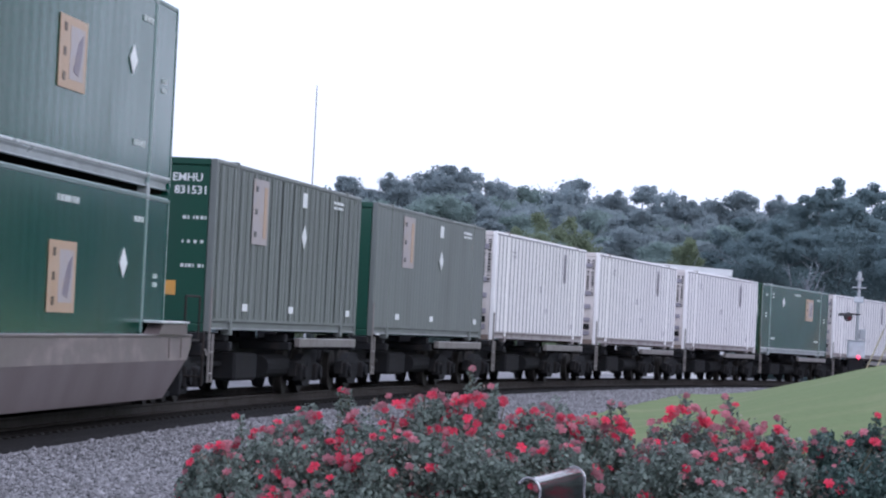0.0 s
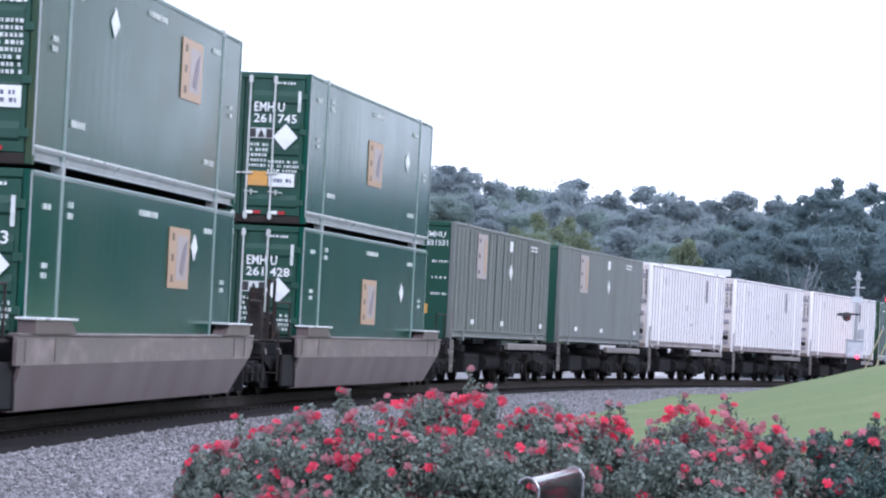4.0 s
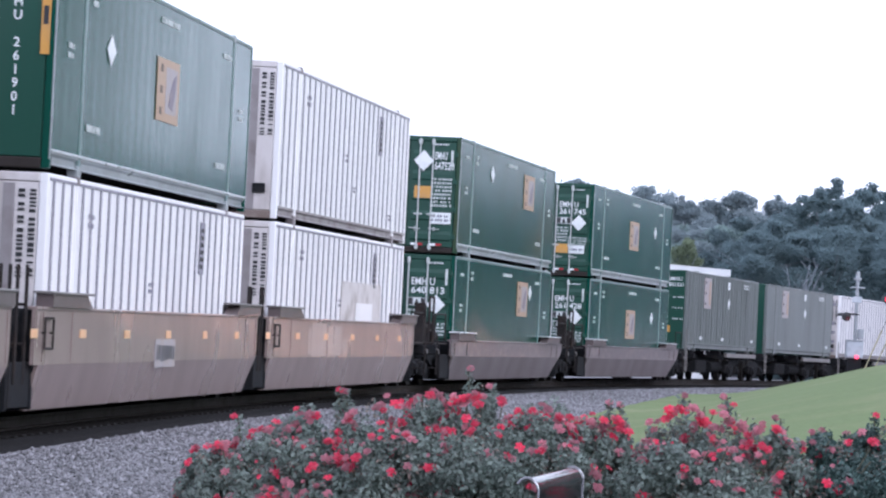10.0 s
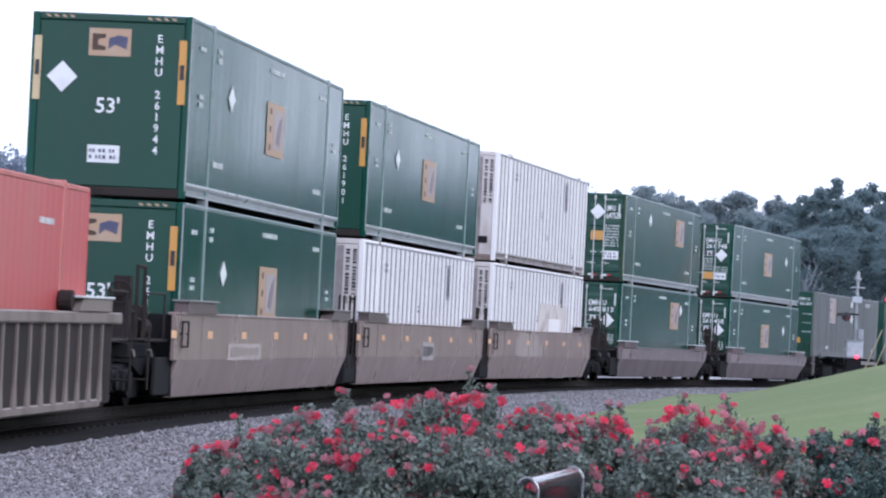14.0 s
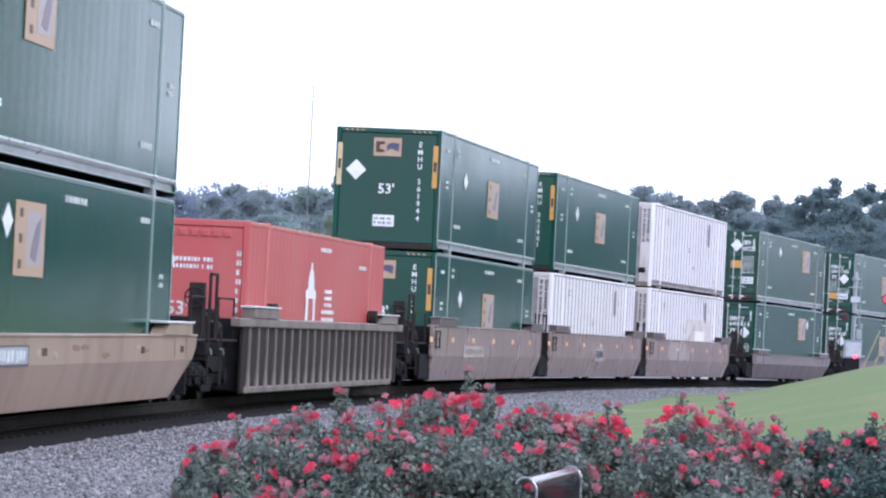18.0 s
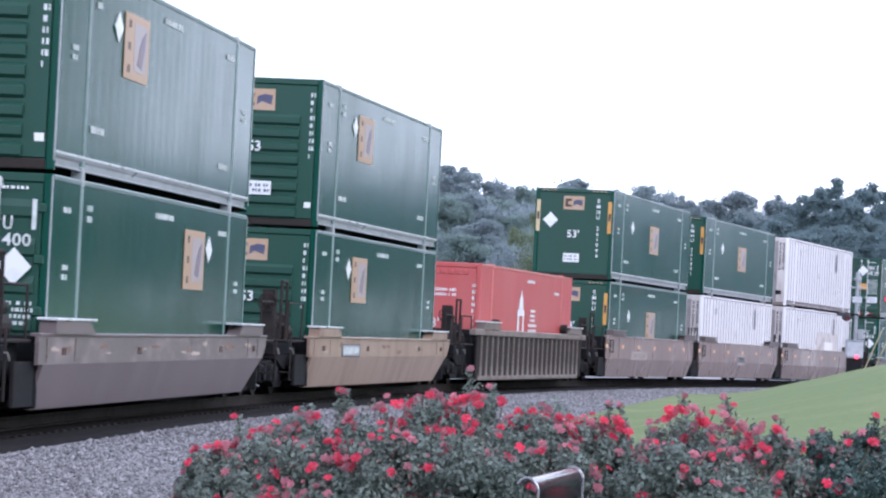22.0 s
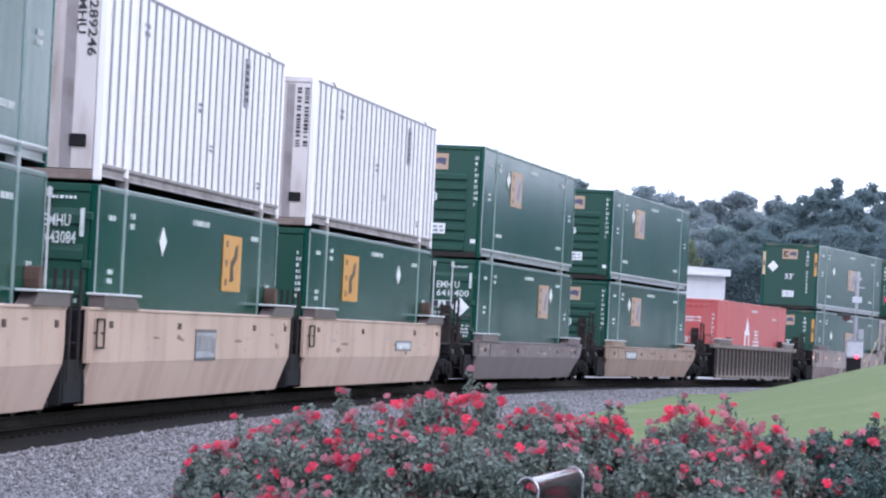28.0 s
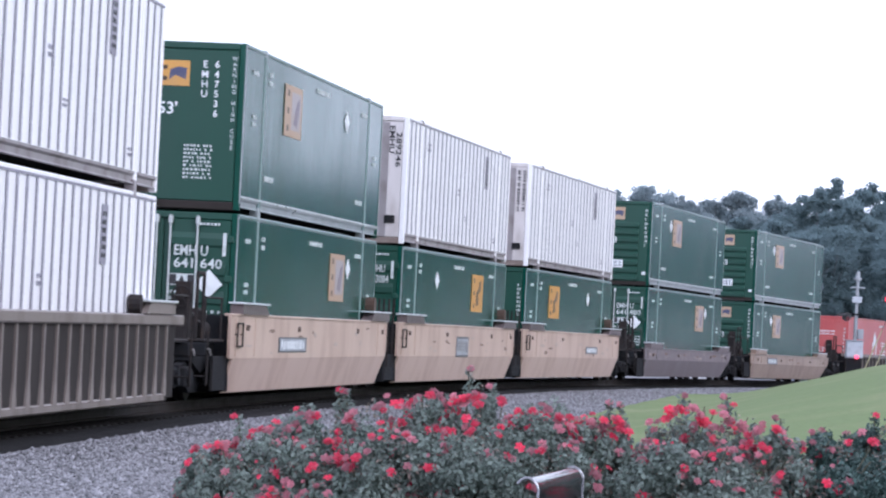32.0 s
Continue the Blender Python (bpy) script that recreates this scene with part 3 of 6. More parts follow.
def front_end(t, paint, style, number=""):
    """The plain or ribbed closed end, facing the rear."""
    part("end_sheet", shared(("end_sheet",), lambda: soft_box(-HL + 0.012, -HL + 0.055, -1.17, 1.17, 0.15, HT - 0.13, 0.01)), paint, t)
    x = -HL + 0.004
    if style == "plain":
        logo(t, on_end(-0.03, 2.44, x), 0.68, 0.44, PEACH)
        part("placard", lozenge(0.5, 0.5), INK, t, "white diamond placard", at=on_end(-0.78, 1.87, x))
        part("lettering", letters("53'", 0.24), INK, t, at=on_end(-0.02, 1.42, x))
        part("white_label", panel(0.52, 0.28), INK, t, at=on_end(-0.05, 0.66, x))
        part("small_print", bars(2, 0.46, 0.2, 3), BLUE, t, at=on_end(-0.05, 0.66, x - 0.006), kind="stuff")
        part("lettering", stacked(number, 0.125), INK, t, at=on_end(0.78, 1.63, x))
        for lat in (-1.19, 1.16):
            part("warning_strip", panel(0.12, 1.02), CREAM if lat < 0 else YELLOW, t, "amber warning strip", at=on_end(lat, 2.0, x - 0.012))
            part("small_print", panel(0.07, 0.24), BLACK, t, at=on_end(lat, 2.0, x - 0.017))
        for lat in (-0.85, 0.8):
            for k in range(4):
                part("hazard_dash", shared(("dash",), lambda: prism([(-0.05, -0.02), (0.01, -0.02), (0.05, 0.02), (-0.01, 0.02)], -0.004, 0.004)), PEACH, t, at=Matrix.Translation((-HL - 0.003, -lat - 0.13 * (k - 1.5), HT - 0.06)) @ pose(0, 0, 0, 0, 0, 90))
    elif style == "ribbed":
        for k in range(8):
            part("rib", shared(("end_rib",), lambda: prism([(0, -0.13), (-0.06, -0.08), (-0.06, 0.03), (0, 0.09)], -0.95, 0.95)), paint, t, at=Matrix.Translation((-HL + 0.014, 0.1, 0.26 + 0.262 * k)))
        logo(t, on_end(0.0, 2.46, x), 0.68, 0.42, PEACH)
        part("lettering", letters("53", 0.2), INK, t, at=on_end(-0.02, 1.53, x - 0.065))
        part("white_label", panel(0.5, 0.27), INK, t, at=on_end(0.1, 0.72, x - 0.065))
        part("small_print", bars(2, 0.44, 0.2, 3), BLUE, t, at=on_end(0.1, 0.72, x - 0.072), kind="stuff")
        part("small_print", bars(9, 0.09, 1.35, 12), INK_DIM, t, at=on_end(1.1, 1.98, x), kind="stuff")
        part("white_label", panel(0.13, 0.11), INK, t, at=on_end(1.08, 0.42, x))
    elif style == "columns":
        logo(t, on_end(-0.02, 2.34, x), 0.66, 0.44, YELLOW)
        part("lettering", letters("53'", 0.21), INK, t, at=on_end(-0.05, 1.72, x))
        a, b = number.split()
        part("lettering", stacked(a, 0.12), INK, t, at=on_end(0.58, 2.25, x))
        part("lettering", stacked(b, 0.12), INK, t, at=on_end(0.79, 2.08, x))
        part("lettering", stacked("WARNING HIGH CUBE", 0.068), INK_DIM, t, at=on_end(1.1, 1.85, x))
        part("small_print", bars(9, 0.5, 0.62, 14), INK_DIM, t, at=on_end(0.52, 0.82, x), kind="stuff")
    elif style == "dark":
        part("small_print", bars(8, 0.1, 0.95, 16), INK_DIM, t, at=on_end(1.1, 2.0, x), kind="stuff")
    elif style == "grey":
        a, b = number.split()
        part("lettering", letters(a, 0.135), INK, t, at=on_end(0.8, 2.56, x))
        part("lettering", letters(b, 0.135), INK, t, at=on_end(0.87, 2.35, x))
        part("amber_label", panel(0.36, 0.24), YELLOW, t, at=on_end(0.5, 0.72, x))
        part("rust_patch", panel(0.3, 0.22), RUST_WHITE, t, at=on_end(0.05, 0.66, x))
        for k in range(3):
            part("small_print", bars(1, 0.4, 0.1, 20 + k), INK_DIM, t, at=on_end(0.95, 1.1 + 0.4 * k, x), kind="stuff")
    elif style == "red":
        for k in range(10):
            part("rib", shared(("red_rib",), lambda: soft_box(-0.03, 0.0, -0.07, 0.07, -0.06, 0.06)), paint, t, at=Matrix.Translation((-HL + 0.012, -0.9 + 0.2 * k, HT - 0.24)))
        part("lettering", letters("53'", 0.24), INK_DIM, t, at=on_end(0.05, 1.3, x))
        part("small_print", bars(2, 0.75, 0.26, 31), INK, t, at=on_end(0.32, 2.12, x), kind="stuff")
        part("emblem", lozenge(0.22, 0.36), INK, t, at=on_end(-0.12, 2.16, x))
        part("small_print", bars(12, 0.09, 2.0, 32), INK_DIM, t, at=on_end(1.13, 1.4, x), kind="stuff")


def green_box(label, kind, way, end, number="", golden=False, ink=INK, group="green containers on the train"):
    # The near-black sill carries the shade of the gap below the end.
    t = container("container", label, group, GREEN_GOLDEN if golden else GREEN, GREEN_END, STEEL_RAIL, (0.0004, 0.56, 0.5), GREEN_RAIL, RECESS_SHADE)
    film = PEACH if kind in "ac" or golden or end == "columns" else YELLOW
    for x in (-1, 1):
        part("corner_edge", shared(("corner_edge", x), lambda: soft_box(x * (HL + 0.004), x * (HL - 0.026), -HW - 0.005, -HW + 0.02, 0.12, HT - 0.02, 0.006)), STEEL_RAIL, t)
    # Grazing reflection along the bottom rail, added as a bright strip.
    part("rail_lip", shared(("rail_lip",), lambda: soft_box(-HL + 0.095, HL - 0.095, -HW - 0.012, -HW + 0.01, 0.225, 0.262, 0.006)), BRIGHT, t, "lower edge with a painted bright reflection")
    part("top_edge", shared(("top_edge",), lambda: soft_box(-HL + 0.095, HL - 0.095, -HW - 0.006, -HW + 0.01, HT - 0.045, HT - 0.02, 0.004)), GREEN_RAIL, t)
    side_marks(t, kind, way, film)
    if end in "abcd":
        door_end(t, GREEN_END, number, end, ink)
    else:
        front_end(t, GREEN_END, end, number)
    return t


def white_box(label, number="", ladder=False, patch=False):
    t = container("container", label, "white ribbed containers on the train", WHITE, WHITE_END, WHITE_SHADED, (0.004, 0.61, 0.76), WHITE, RUST_WHITE)
    # Flat lavender grey strips along the top and up the nearly flat wall.
    part("top_seam", shared(("top_seam",), lambda: box(bmesh.new(), -HL + 0.1, HL - 0.1, -0.006, 0.002, -0.018, 0.018)), LAVENDER_GREY, t, at=Matrix.Translation((0, -HW, HT - 0.075)))
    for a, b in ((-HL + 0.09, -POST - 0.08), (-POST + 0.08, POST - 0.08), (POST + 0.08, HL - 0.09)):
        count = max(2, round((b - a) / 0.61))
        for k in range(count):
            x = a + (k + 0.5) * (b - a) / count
            part("seam", shared(("seam",), lambda: box(bmesh.new(), -0.054, 0.054, -0.004, 0.002, 0.25, HT - 0.09)), LAVENDER_GREY, t, at=Matrix.Translation((x, -HW, 0)))
    part("data_plate", panel(0.45, 0.84), LAVENDER_GREY, t, "dark stencilled data plate", at=on_side(3.85, 2.2))
    part("small_print", bars(6, 0.3, 0.7, 41), BLACK, t, at=on_side(3.85, 2.2, -1.312), kind="stuff")
    for x, z, w, h in ((-5.2, 2.35, 0.4, 0.24), (-0.5, 1.5, 0.35, 0.2), (5.6, 0.5, 0.4, 0.16), (0.6, 0.9, 0.3, 0.14)):
        part("small_print", bars(2, w, h, int(x * 3) % 5), LAVENDER_GREY, t, at=on_side(x, z), kind="stuff")
    for s in (-1, 1):
        part("door", door_leaf(s), WHITE_END, t)
    # Brown-dark shadow on the door, laid on as a darker panel.
    part("door_gap", panel(0.16, HT - 0.3), WHITE_SHADED, t, at=on_end(0.78, HT / 2, -HL + 0.004))
    part("lock_rod", lock_rod(), CHROME, t, at=Matrix.Translation((-HL - 0.02, 0.3, 0)))
    if number:
        a, b = number.split()
        part("lettering", letters(a, 0.125), BLACK, t, at=on_end(0.92, 2.36, -HL) @ pose(0, 0, 0, 0, 0, -90) @ Matrix.Diagonal((1.35, 1.0, 1.0, 1.0)))
        part("lettering", letters(b, 0.125), BLACK, t, at=on_end(1.08, 2.13, -HL - 0.002) @ pose(0, 0, 0, 0, 0, -90) @ Matrix.Diagonal((1.5, 1.0, 1.0, 1.0)))
    else:
        part("small_print", bars(2, 1.15, 0.3, 44), BLACK, t, at=on_end(1.03, 2.1, -HL - 0.002) @ pose(0, 0, 0, 0, 0, -90), kind="stuff")
    part("latch", shared(("latch",), lambda: soft_box(-0.03, 0.0, -0.12, 0.12, -0.09, 0.09)), STEEL, t, at=Matrix.Translation((-HL, -0.95, 0.55)))
    if ladder:
        for k in range(5):
            part("rung", shared(("rung",), lambda: soft_box(-0.05, 0.0, -0.2, 0.2, -0.07, 0.07)), LAVENDER_GREY, t, at=Matrix.Translation((-HL, -0.88, 0.35 + 0.42 * k + (0.45 if k == 4 else 0))))
    if patch:
        part("repair_patch", panel(5.2, 1.9, 0.006), WHITE_END, t, "pale riveted repair sheet", at=on_side(2.2, 1.0, -1.306))
        part("repair_patch", panel(2.2, 1.35, 0.012), WHITE, t, "bright white repair sheet", at=on_side(2.6, 0.85, -1.306))
    return t


def grey_box(label, number, ribs):
    t = container("container", label, "grey containers on the train", GREY, GREEN_END, GREY, ribs, GREY)
    if ribs[0] > 0.02:
        for a, b in ((-HL + 0.09, -POST - 0.08), (-POST + 0.08, POST - 0.08), (POST + 0.08, HL - 0.09)):
            # Flat dark lines stand in for the shading of the corrugation.
            count = max(2, round((b - a) / 0.6))
            for k in range(count):
                part("groove", shared(("groove",), lambda: box(bmesh.new(), -0.035, 0.035, -0.004, 0.002, 0.25, HT - 0.09)), RIB_SHADE, t, at=Matrix.Translation((a + (k + 0.5) * (b - a) / count, -HW, 0)))
        ribs = (0.004, ribs[1], ribs[2])
    p = part("sticker", panel(1.5, 1.15), FILM_PALE, t, "worn pale sticker with dark dots", at=on_side(-3.9, 2.15))
    for k in range(3):
        part("dot", panel(0.22, 0.1), BLACK, p, at=Matrix.Translation((-0.45, 0.4 - 0.4 * k, 0.007)))
    part("sticker_bar", panel(0.3, 0.9), PEACH, p, at=Matrix.Translation((0.45, 0, 0.007)))
    part("reflective_lozenge", panel(0.5, 0.28), INK, t, at=on_side(0.85, 2.55))
    part("reflective_lozenge", lozenge(0.6, 0.45), INK, t, at=on_side(0.95, 1.85))
    part("small_print", bars(2, 1.3, 0.2, 51), INK, t, at=on_side(5.0, 2.6), kind="stuff")
    for x in (-5.0, -0.2, 6.8):
        part("small_print", panel(0.5, 0.13), INK, t, at=on_side(x, 0.45))
    front_end(t, GREEN_END, "grey" if number else "bare", number)
    return t


def red_box(label):
    t = container("container", label, "", RED, RED, RED_RAIL, (0.004, 0.4, 0.5), RED_RAIL)
    front_end(t, RED, "red")
    m = part("emblem", shared(("tower",), lambda: prism([(-0.6, -0.9), (0.6, -0.9), (0.52, 0.2), (0.6, 0.24), (0.58, 0.36), (0.34, 0.42), (0.32, 0.6), (0.24, 0.72), (0.1, 0.79), (0.04, 0.92), (-0.04, 0.92), (-0.1, 0.79), (-0.24, 0.72), (-0.32, 0.6), (-0.34, 0.42), (-0.58, 0.36), (-0.6, 0.24), (-0.52, 0.2)], -0.004, 0.004)), INK, t, "plain white tower-shaped emblem", at=Matrix.Translation((-1.4, -1.306, 1.4)))
    for z in (-0.52, 0.02):
        part("emblem_gap", shared(("tower_gap",), lambda: box(bmesh.new(), -0.26, 0.26, -0.006, 0.002, -0.22, 0.2)), RED, m, at=Matrix.Translation((0, -0.004, z)))
    part("emblem", bars(4, 1.5, 0.6, 61), INK, t, at=on_side(0.7, 1.15), kind="stuff")
    part("emblem", bars(3, 0.9, 0.4, 62), INK, t, at=on_side(0.7, 1.65), kind="stuff")
    part("small_print", bars(1, 1.3, 0.15, 63), INK_DIM, t, at=on_side(0.2, 2.6), kind="stuff")
    part("small_print", bars(1, 1.0, 0.15, 64), INK_DIM, t, at=on_side(5.0, 2.35), kind="stuff")
    return t


# ---- wagons ----
def truck(t, x, group="truck"):
    """A two-axle truck under a wagon end: side frames, wheels, bolster, springs."""
    k = part("truck", shared(("bolster",), lambda: soft_box(-0.22, 0.22, -1.1, 1.1, 0.38, 0.66, 0.04)), STEEL, t, at=Matrix.Translation((x, 0, 0)))
    for s in (-1, 1):
        part("side_frame", shared(("side_frame", s), lambda: prism([(-1.25, 0.36), (-1.2, 0.62), (-0.75, 0.66), (-0.35, 0.8), (0.35, 0.8), (0.75, 0.66), (1.2, 0.62), (1.25, 0.36), (0.65, 0.34), (0.35, 0.16), (-0.35, 0.16), (-0.65, 0.34)], s * 0.95, s * 1.1)), STEEL, k)
        for a in (-0.9, 0.9):
            w = part("wheel", shared(("wheel", s, a), lambda: rod(rod(rod(bmesh.new(), (a, s * 0.68, 0.43), (a, s * 0.82, 0.43), 0.43, 32), (a, s * 0.66, 0.43), (a, s * 0.69, 0.43), 0.46, 32), (a, s * 0.8, 0.43), (a, s * 0.98, 0.43), 0.17, 14)), WHEEL if s < 0 else STEEL, k)
            if s < 0:
                part("axle_cap", shared(("axle_cap", a), lambda: rod(soft_box(a - 0.19, a + 0.19, -1.2, -0.98, 0.26, 0.6, 0.03), (a, -1.18, 0.43), (a, -1.26, 0.43), 0.13, 14)), STEEL, w)
        part("spring", shared(("spring", s), lambda: rod(rod(bmesh.new(), (-0.12, s * 1.0, 0.22), (-0.12, s * 1.0, 0.5), 0.09, 10), (0.12, s * 1.0, 0.22), (0.12, s * 1.0, 0.5), 0.09, 10)), STEEL, k)
    for a in (-0.9, 0.9):
        part("axle", shared(("axle", a), lambda: rod(bmesh.new(), (a, -0.7, 0.43), (a, 0.7, 0.43), 0.085, 10)), STEEL, k)


def slanted_sheet(x0, x1, x2, x3, y, zt, zb, inset):
    """The lower skirt: upper edge x0..x1 at zt, lower edge x2..x3 at zb, leaning in by inset."""
    bm = bmesh.new()
    s = 1 if y > 0 else -1
    pts = [(x0, y, zt), (x1, y, zt), (x3, y - s * inset, zb), (x2, y - s * inset, zb)]
    a = [bm.verts.new(p) for p in pts]
    b = [bm.verts.new((p[0], p[1] - s * 0.05, p[2])) for p in pts]
    bm.faces.new(a)
    bm.faces.new(b[::-1])
    for i in range(4):
        j = (i + 1) % 4
        bm.faces.new((a[j], a[i], b[i], b[j]))
    bmesh.ops.recalc_face_normals(bm, faces=bm.faces)
    return bm


def brake_wheel(x, y, z):
    bm = rod(bmesh.new(), (x + 0.2, y, z), (x - 0.03, y, z), 0.05, 10)
    ring = [(x, y + 0.17 * math.cos(k * math.pi / 7), z + 0.17 * math.sin(k * math.pi / 7)) for k in range(14)]
    for k in range(14):
        rod(bm, ring[k], ring[(k + 1) % 14], 0.016, 6)
        if k % 3 == 0:
            rod(bm, (x, y, z), ring[k], 0.012, 5)
    return bm


def fittings(t, x, s):
    """Coupler, platform, hand rails, brake stand and hoses on one end (s = -1 rear, 1 front) at x."""
    part("end_platform", shared(("end_platform", x), lambda: soft_box(min(x, x + s * 2.0), max(x, x + s * 2.0), -0.55, 0.55, 0.72, 1.02, 0.03)), STEEL, t)
    part("end_sill", shared(("wagon_end_sill", x), lambda: soft_box(min(x + s * 1.85, x + s * 2.05), max(x + s * 1.85, x + s * 2.05), -1.45, 1.45, 0.78, 1.0, 0.02)), STEEL, t)
    part("walkway", shared(("walkway", x), lambda: soft_box(min(x + s * 0.2, x + s * 2.0), max(x + s * 0.2, x + s * 2.0), -1.4, -0.6, 1.02, 1.06, 0.01)), FITTING, t)
    part("coupler", shared(("coupler", x), lambda: soft_box(min(x + s * 2.05, x + s * 2.75), max(x + s * 2.05, x + s * 2.75), -0.16, 0.16, 0.7, 1.0, 0.05)), STEEL, t)
    def rails():
        bm = bmesh.new()
        for a in (0.5, 1.9):
            rod(bm, (x + s * a, -1.38, 1.05), (x + s * a, -1.38, 1.75), 0.018)
        rod(bm, (x + s * 0.5, -1.38, 1.75), (x + s * 1.9, -1.38, 1.75), 0.018)
        for z in (0.45, 0.8):
            rod(bm, (x + s * 1.95, -1.46, z), (x + s * 1.95, -1.05, z), 0.016)
        for y in (-1.46, -1.05):
            rod(bm, (x + s * 1.95, y, 0.3), (x + s * 1.95, y, 1.2), 0.02)
        return bm
    part("hand_rail", shared(("rails", x, s), rails), FITTING, t)
    part("hose", shared(("hose", x, s), lambda: rod(rod(bmesh.new(), (x + s * 2.1, -0.4, 0.8), (x + s * 2.5, -0.35, 0.45), 0.03), (x + s * 2.5, -0.35, 0.45), (x + s * 2.75, -0.2, 0.6), 0.03)), STEEL, t)
    part("bolster_cover", shared(("bolster_cover", x), lambda: prism([(x + s * 0.1, 0.5), (x + s * 0.1, 1.0), (x + s * 1.9, 0.98), (x + s * 2.0, 0.7), (x + s * 1.2, 0.5)], -1.2, -0.56)), STEEL, t)
    part("cut_lever", shared(("cut_lever", x, s), lambda: rod(rod(bmesh.new(), (x + s * 1.98, -1.5, 0.9), (x + s * 1.98, -0.3, 0.86), 0.014, 6), (x + s * 1.98, -1.5, 0.9), (x + s * 1.95, -1.52, 0.8), 0.014, 6)), PLATE, t, "worn steel lever")
    if s < 0:
        part("brake_stand", shared(("brake_stand", x), lambda: prism([(x - 1.62, 1.02), (x - 1.3, 1.02), (x - 1.36, 2.0), (x - 1.58, 2.0)], -1.05, -0.8)), FITTING, t)
        part("stand_post", shared(("stand_post", x), lambda: rod(rod(rod(bmesh.new(), (x - 1.75, -1.2, 1.0), (x - 1.75, -1.2, 2.15), 0.03, 7), (x - 1.2, -1.2, 1.0), (x - 1.2, -1.2, 2.15), 0.03, 7), (x - 1.75, -1.2, 2.15), (x - 1.2, -1.2, 2.15), 0.03, 7)), FITTING, t)
        part("brake_wheel", shared(("brake_wheel", x), lambda: brake_wheel(x - 1.68, -0.92, 1.75)), FITTING, t)
        part("air_reservoir", shared(("reservoir", x), lambda: rod(bmesh.new(), (x - 0.45, -1.05, 1.22), (x - 1.15, -1.05, 1.22), 0.15, 14)), FITTING, t)
        part("brake_cylinder", shared(("cylinder", x), lambda: rod(rod(bmesh.new(), (x - 0.15, -0.95, 1.45), (x - 0.6, -0.95, 1.45), 0.12, 12), (x - 0.6, -0.95, 1.45), (x - 0.95, -0.95, 1.45), 0.04, 8)), FITTING, t)


def well_wagon(label, paint, top, ribbed=False, single=True, rear_truck=True, front_truck=True, reflectors=False, bearers=True, group="well wagons"):
    t = thing("well_wagon", label, "railway wagon", group)
    e = 9.15
    fx, fb = (9.5, 8.0) if single else (8.75, 8.3)
    for s in (-1, 1):
        y = s * 1.52
        if ribbed:
            part("side_sheet", shared(("ribbed_sheet", top, s), lambda: soft_box(-9.3, 9.3, min(y - s * 0.03, y - s * 0.09), max(y - s * 0.03, y - s * 0.09), 0.16, top)), RECESS_SHADE, t)
            part("top_chord", shared(("top_chord", top, s), lambda: soft_box(-9.9, 9.7, min(y + s * 0.04, y - s * 0.14), max(y + s * 0.04, y - s * 0.14), top - 0.14, top + 0.02, 0.02)), paint, t)
            part("bottom_chord", shared(("bottom_chord", s), lambda: soft_box(-9.0, 8.4, min(y, y - s * 0.14), max(y, y - s * 0.14), 0.12, 0.24, 0.02)), paint, t)
            for k in range(21):
                part("rib", shared(("well_rib", top, s), lambda: prism([(-0.15, 0.2), (0.15, 0.2), (0.06, 0.55), (0.045, top - 0.14), (-0.045, top - 0.14), (-0.06, 0.55)], min(y, y - s * 0.034), max(y, y - s * 0.034))), paint, t, at=Matrix.Translation((-8.7 + 0.855 * k, 0, 0)))
        else:
            part("side_sheet", shared(("side_sheet", top, s, single), lambda: prism([(-9.45, 0.74), (fx - (0.35 if single else 0.08), 0.74), (fx, 0.95), (fx, top), (-9.45, top)], min(y, y - s * 0.05), max(y, y - s * 0.05))), SCUFF if paint in (MAUVE, SLATE) else paint, t)
            part("skirt", shared(("skirt", s, single), lambda: slanted_sheet(-9.15, fx - (0.4 if single else 0.08), -9.12, fb, y - s * 0.004, 0.74, 0.15, 0.16)), paint, t)
            part("top_flange", shared(("top_flange", top, s, single), lambda: soft_box(-9.45, fx, min(y + s * 0.02, y - s * 0.12), max(y + s * 0.02, y - s * 0.12), top - 0.01, top + 0.035, 0.01)), paint, t)
            if s < 0:
                for x in (-9.0, -7.2, 7.4, 8.5):
                    part("stiffener", shared(("stiffener", top), lambda: box(bmesh.new(), 0, 0.05, y - 0.012, y, 0.78, top - 0.03)), paint, t, at=Matrix.Translation((x, 0, 0)))
        for a in (-1, 1):
            g = part("guide", shared(("guide", top, s, a), lambda: prism([(a * 6.1, top + 0.03), (a * 8.7, top + 0.03), (a * 8.7, top + 0.2), (a * 6.5, top + 0.2)], min(y + s * 0.06, y - s * 0.17), max(y + s * 0.06, y - s * 0.17))), MAUVE if paint in (TAUPE, TAN_PALE) else paint, t)
            part("guide_plate", shared(("guide_plate", top, s, a), lambda: soft_box(min(a * 6.2, a * 8.75), max(a * 6.2, a * 8.75), min(y + s * 0.09, y - s * 0.2), max(y + s * 0.09, y - s * 0.2), top + 0.2, top + 0.235, 0.008)), PLATE if paint == TAUPE else BRIGHT, g)
            if ribbed:
                part("guide_roller", shared(("roller", top, s, a), lambda: rod(bmesh.new(), (a * 6.1, y - s * 0.02, top + 0.16), (a * 6.1, y - s * 0.2, top + 0.16), 0.14, 12)), FITTING, g)
    part("floor", shared(("well_floor",), lambda: soft_box(-9.0, 9.0, -1.3, 1.3, 0.15, 0.248)), STEEL, t)
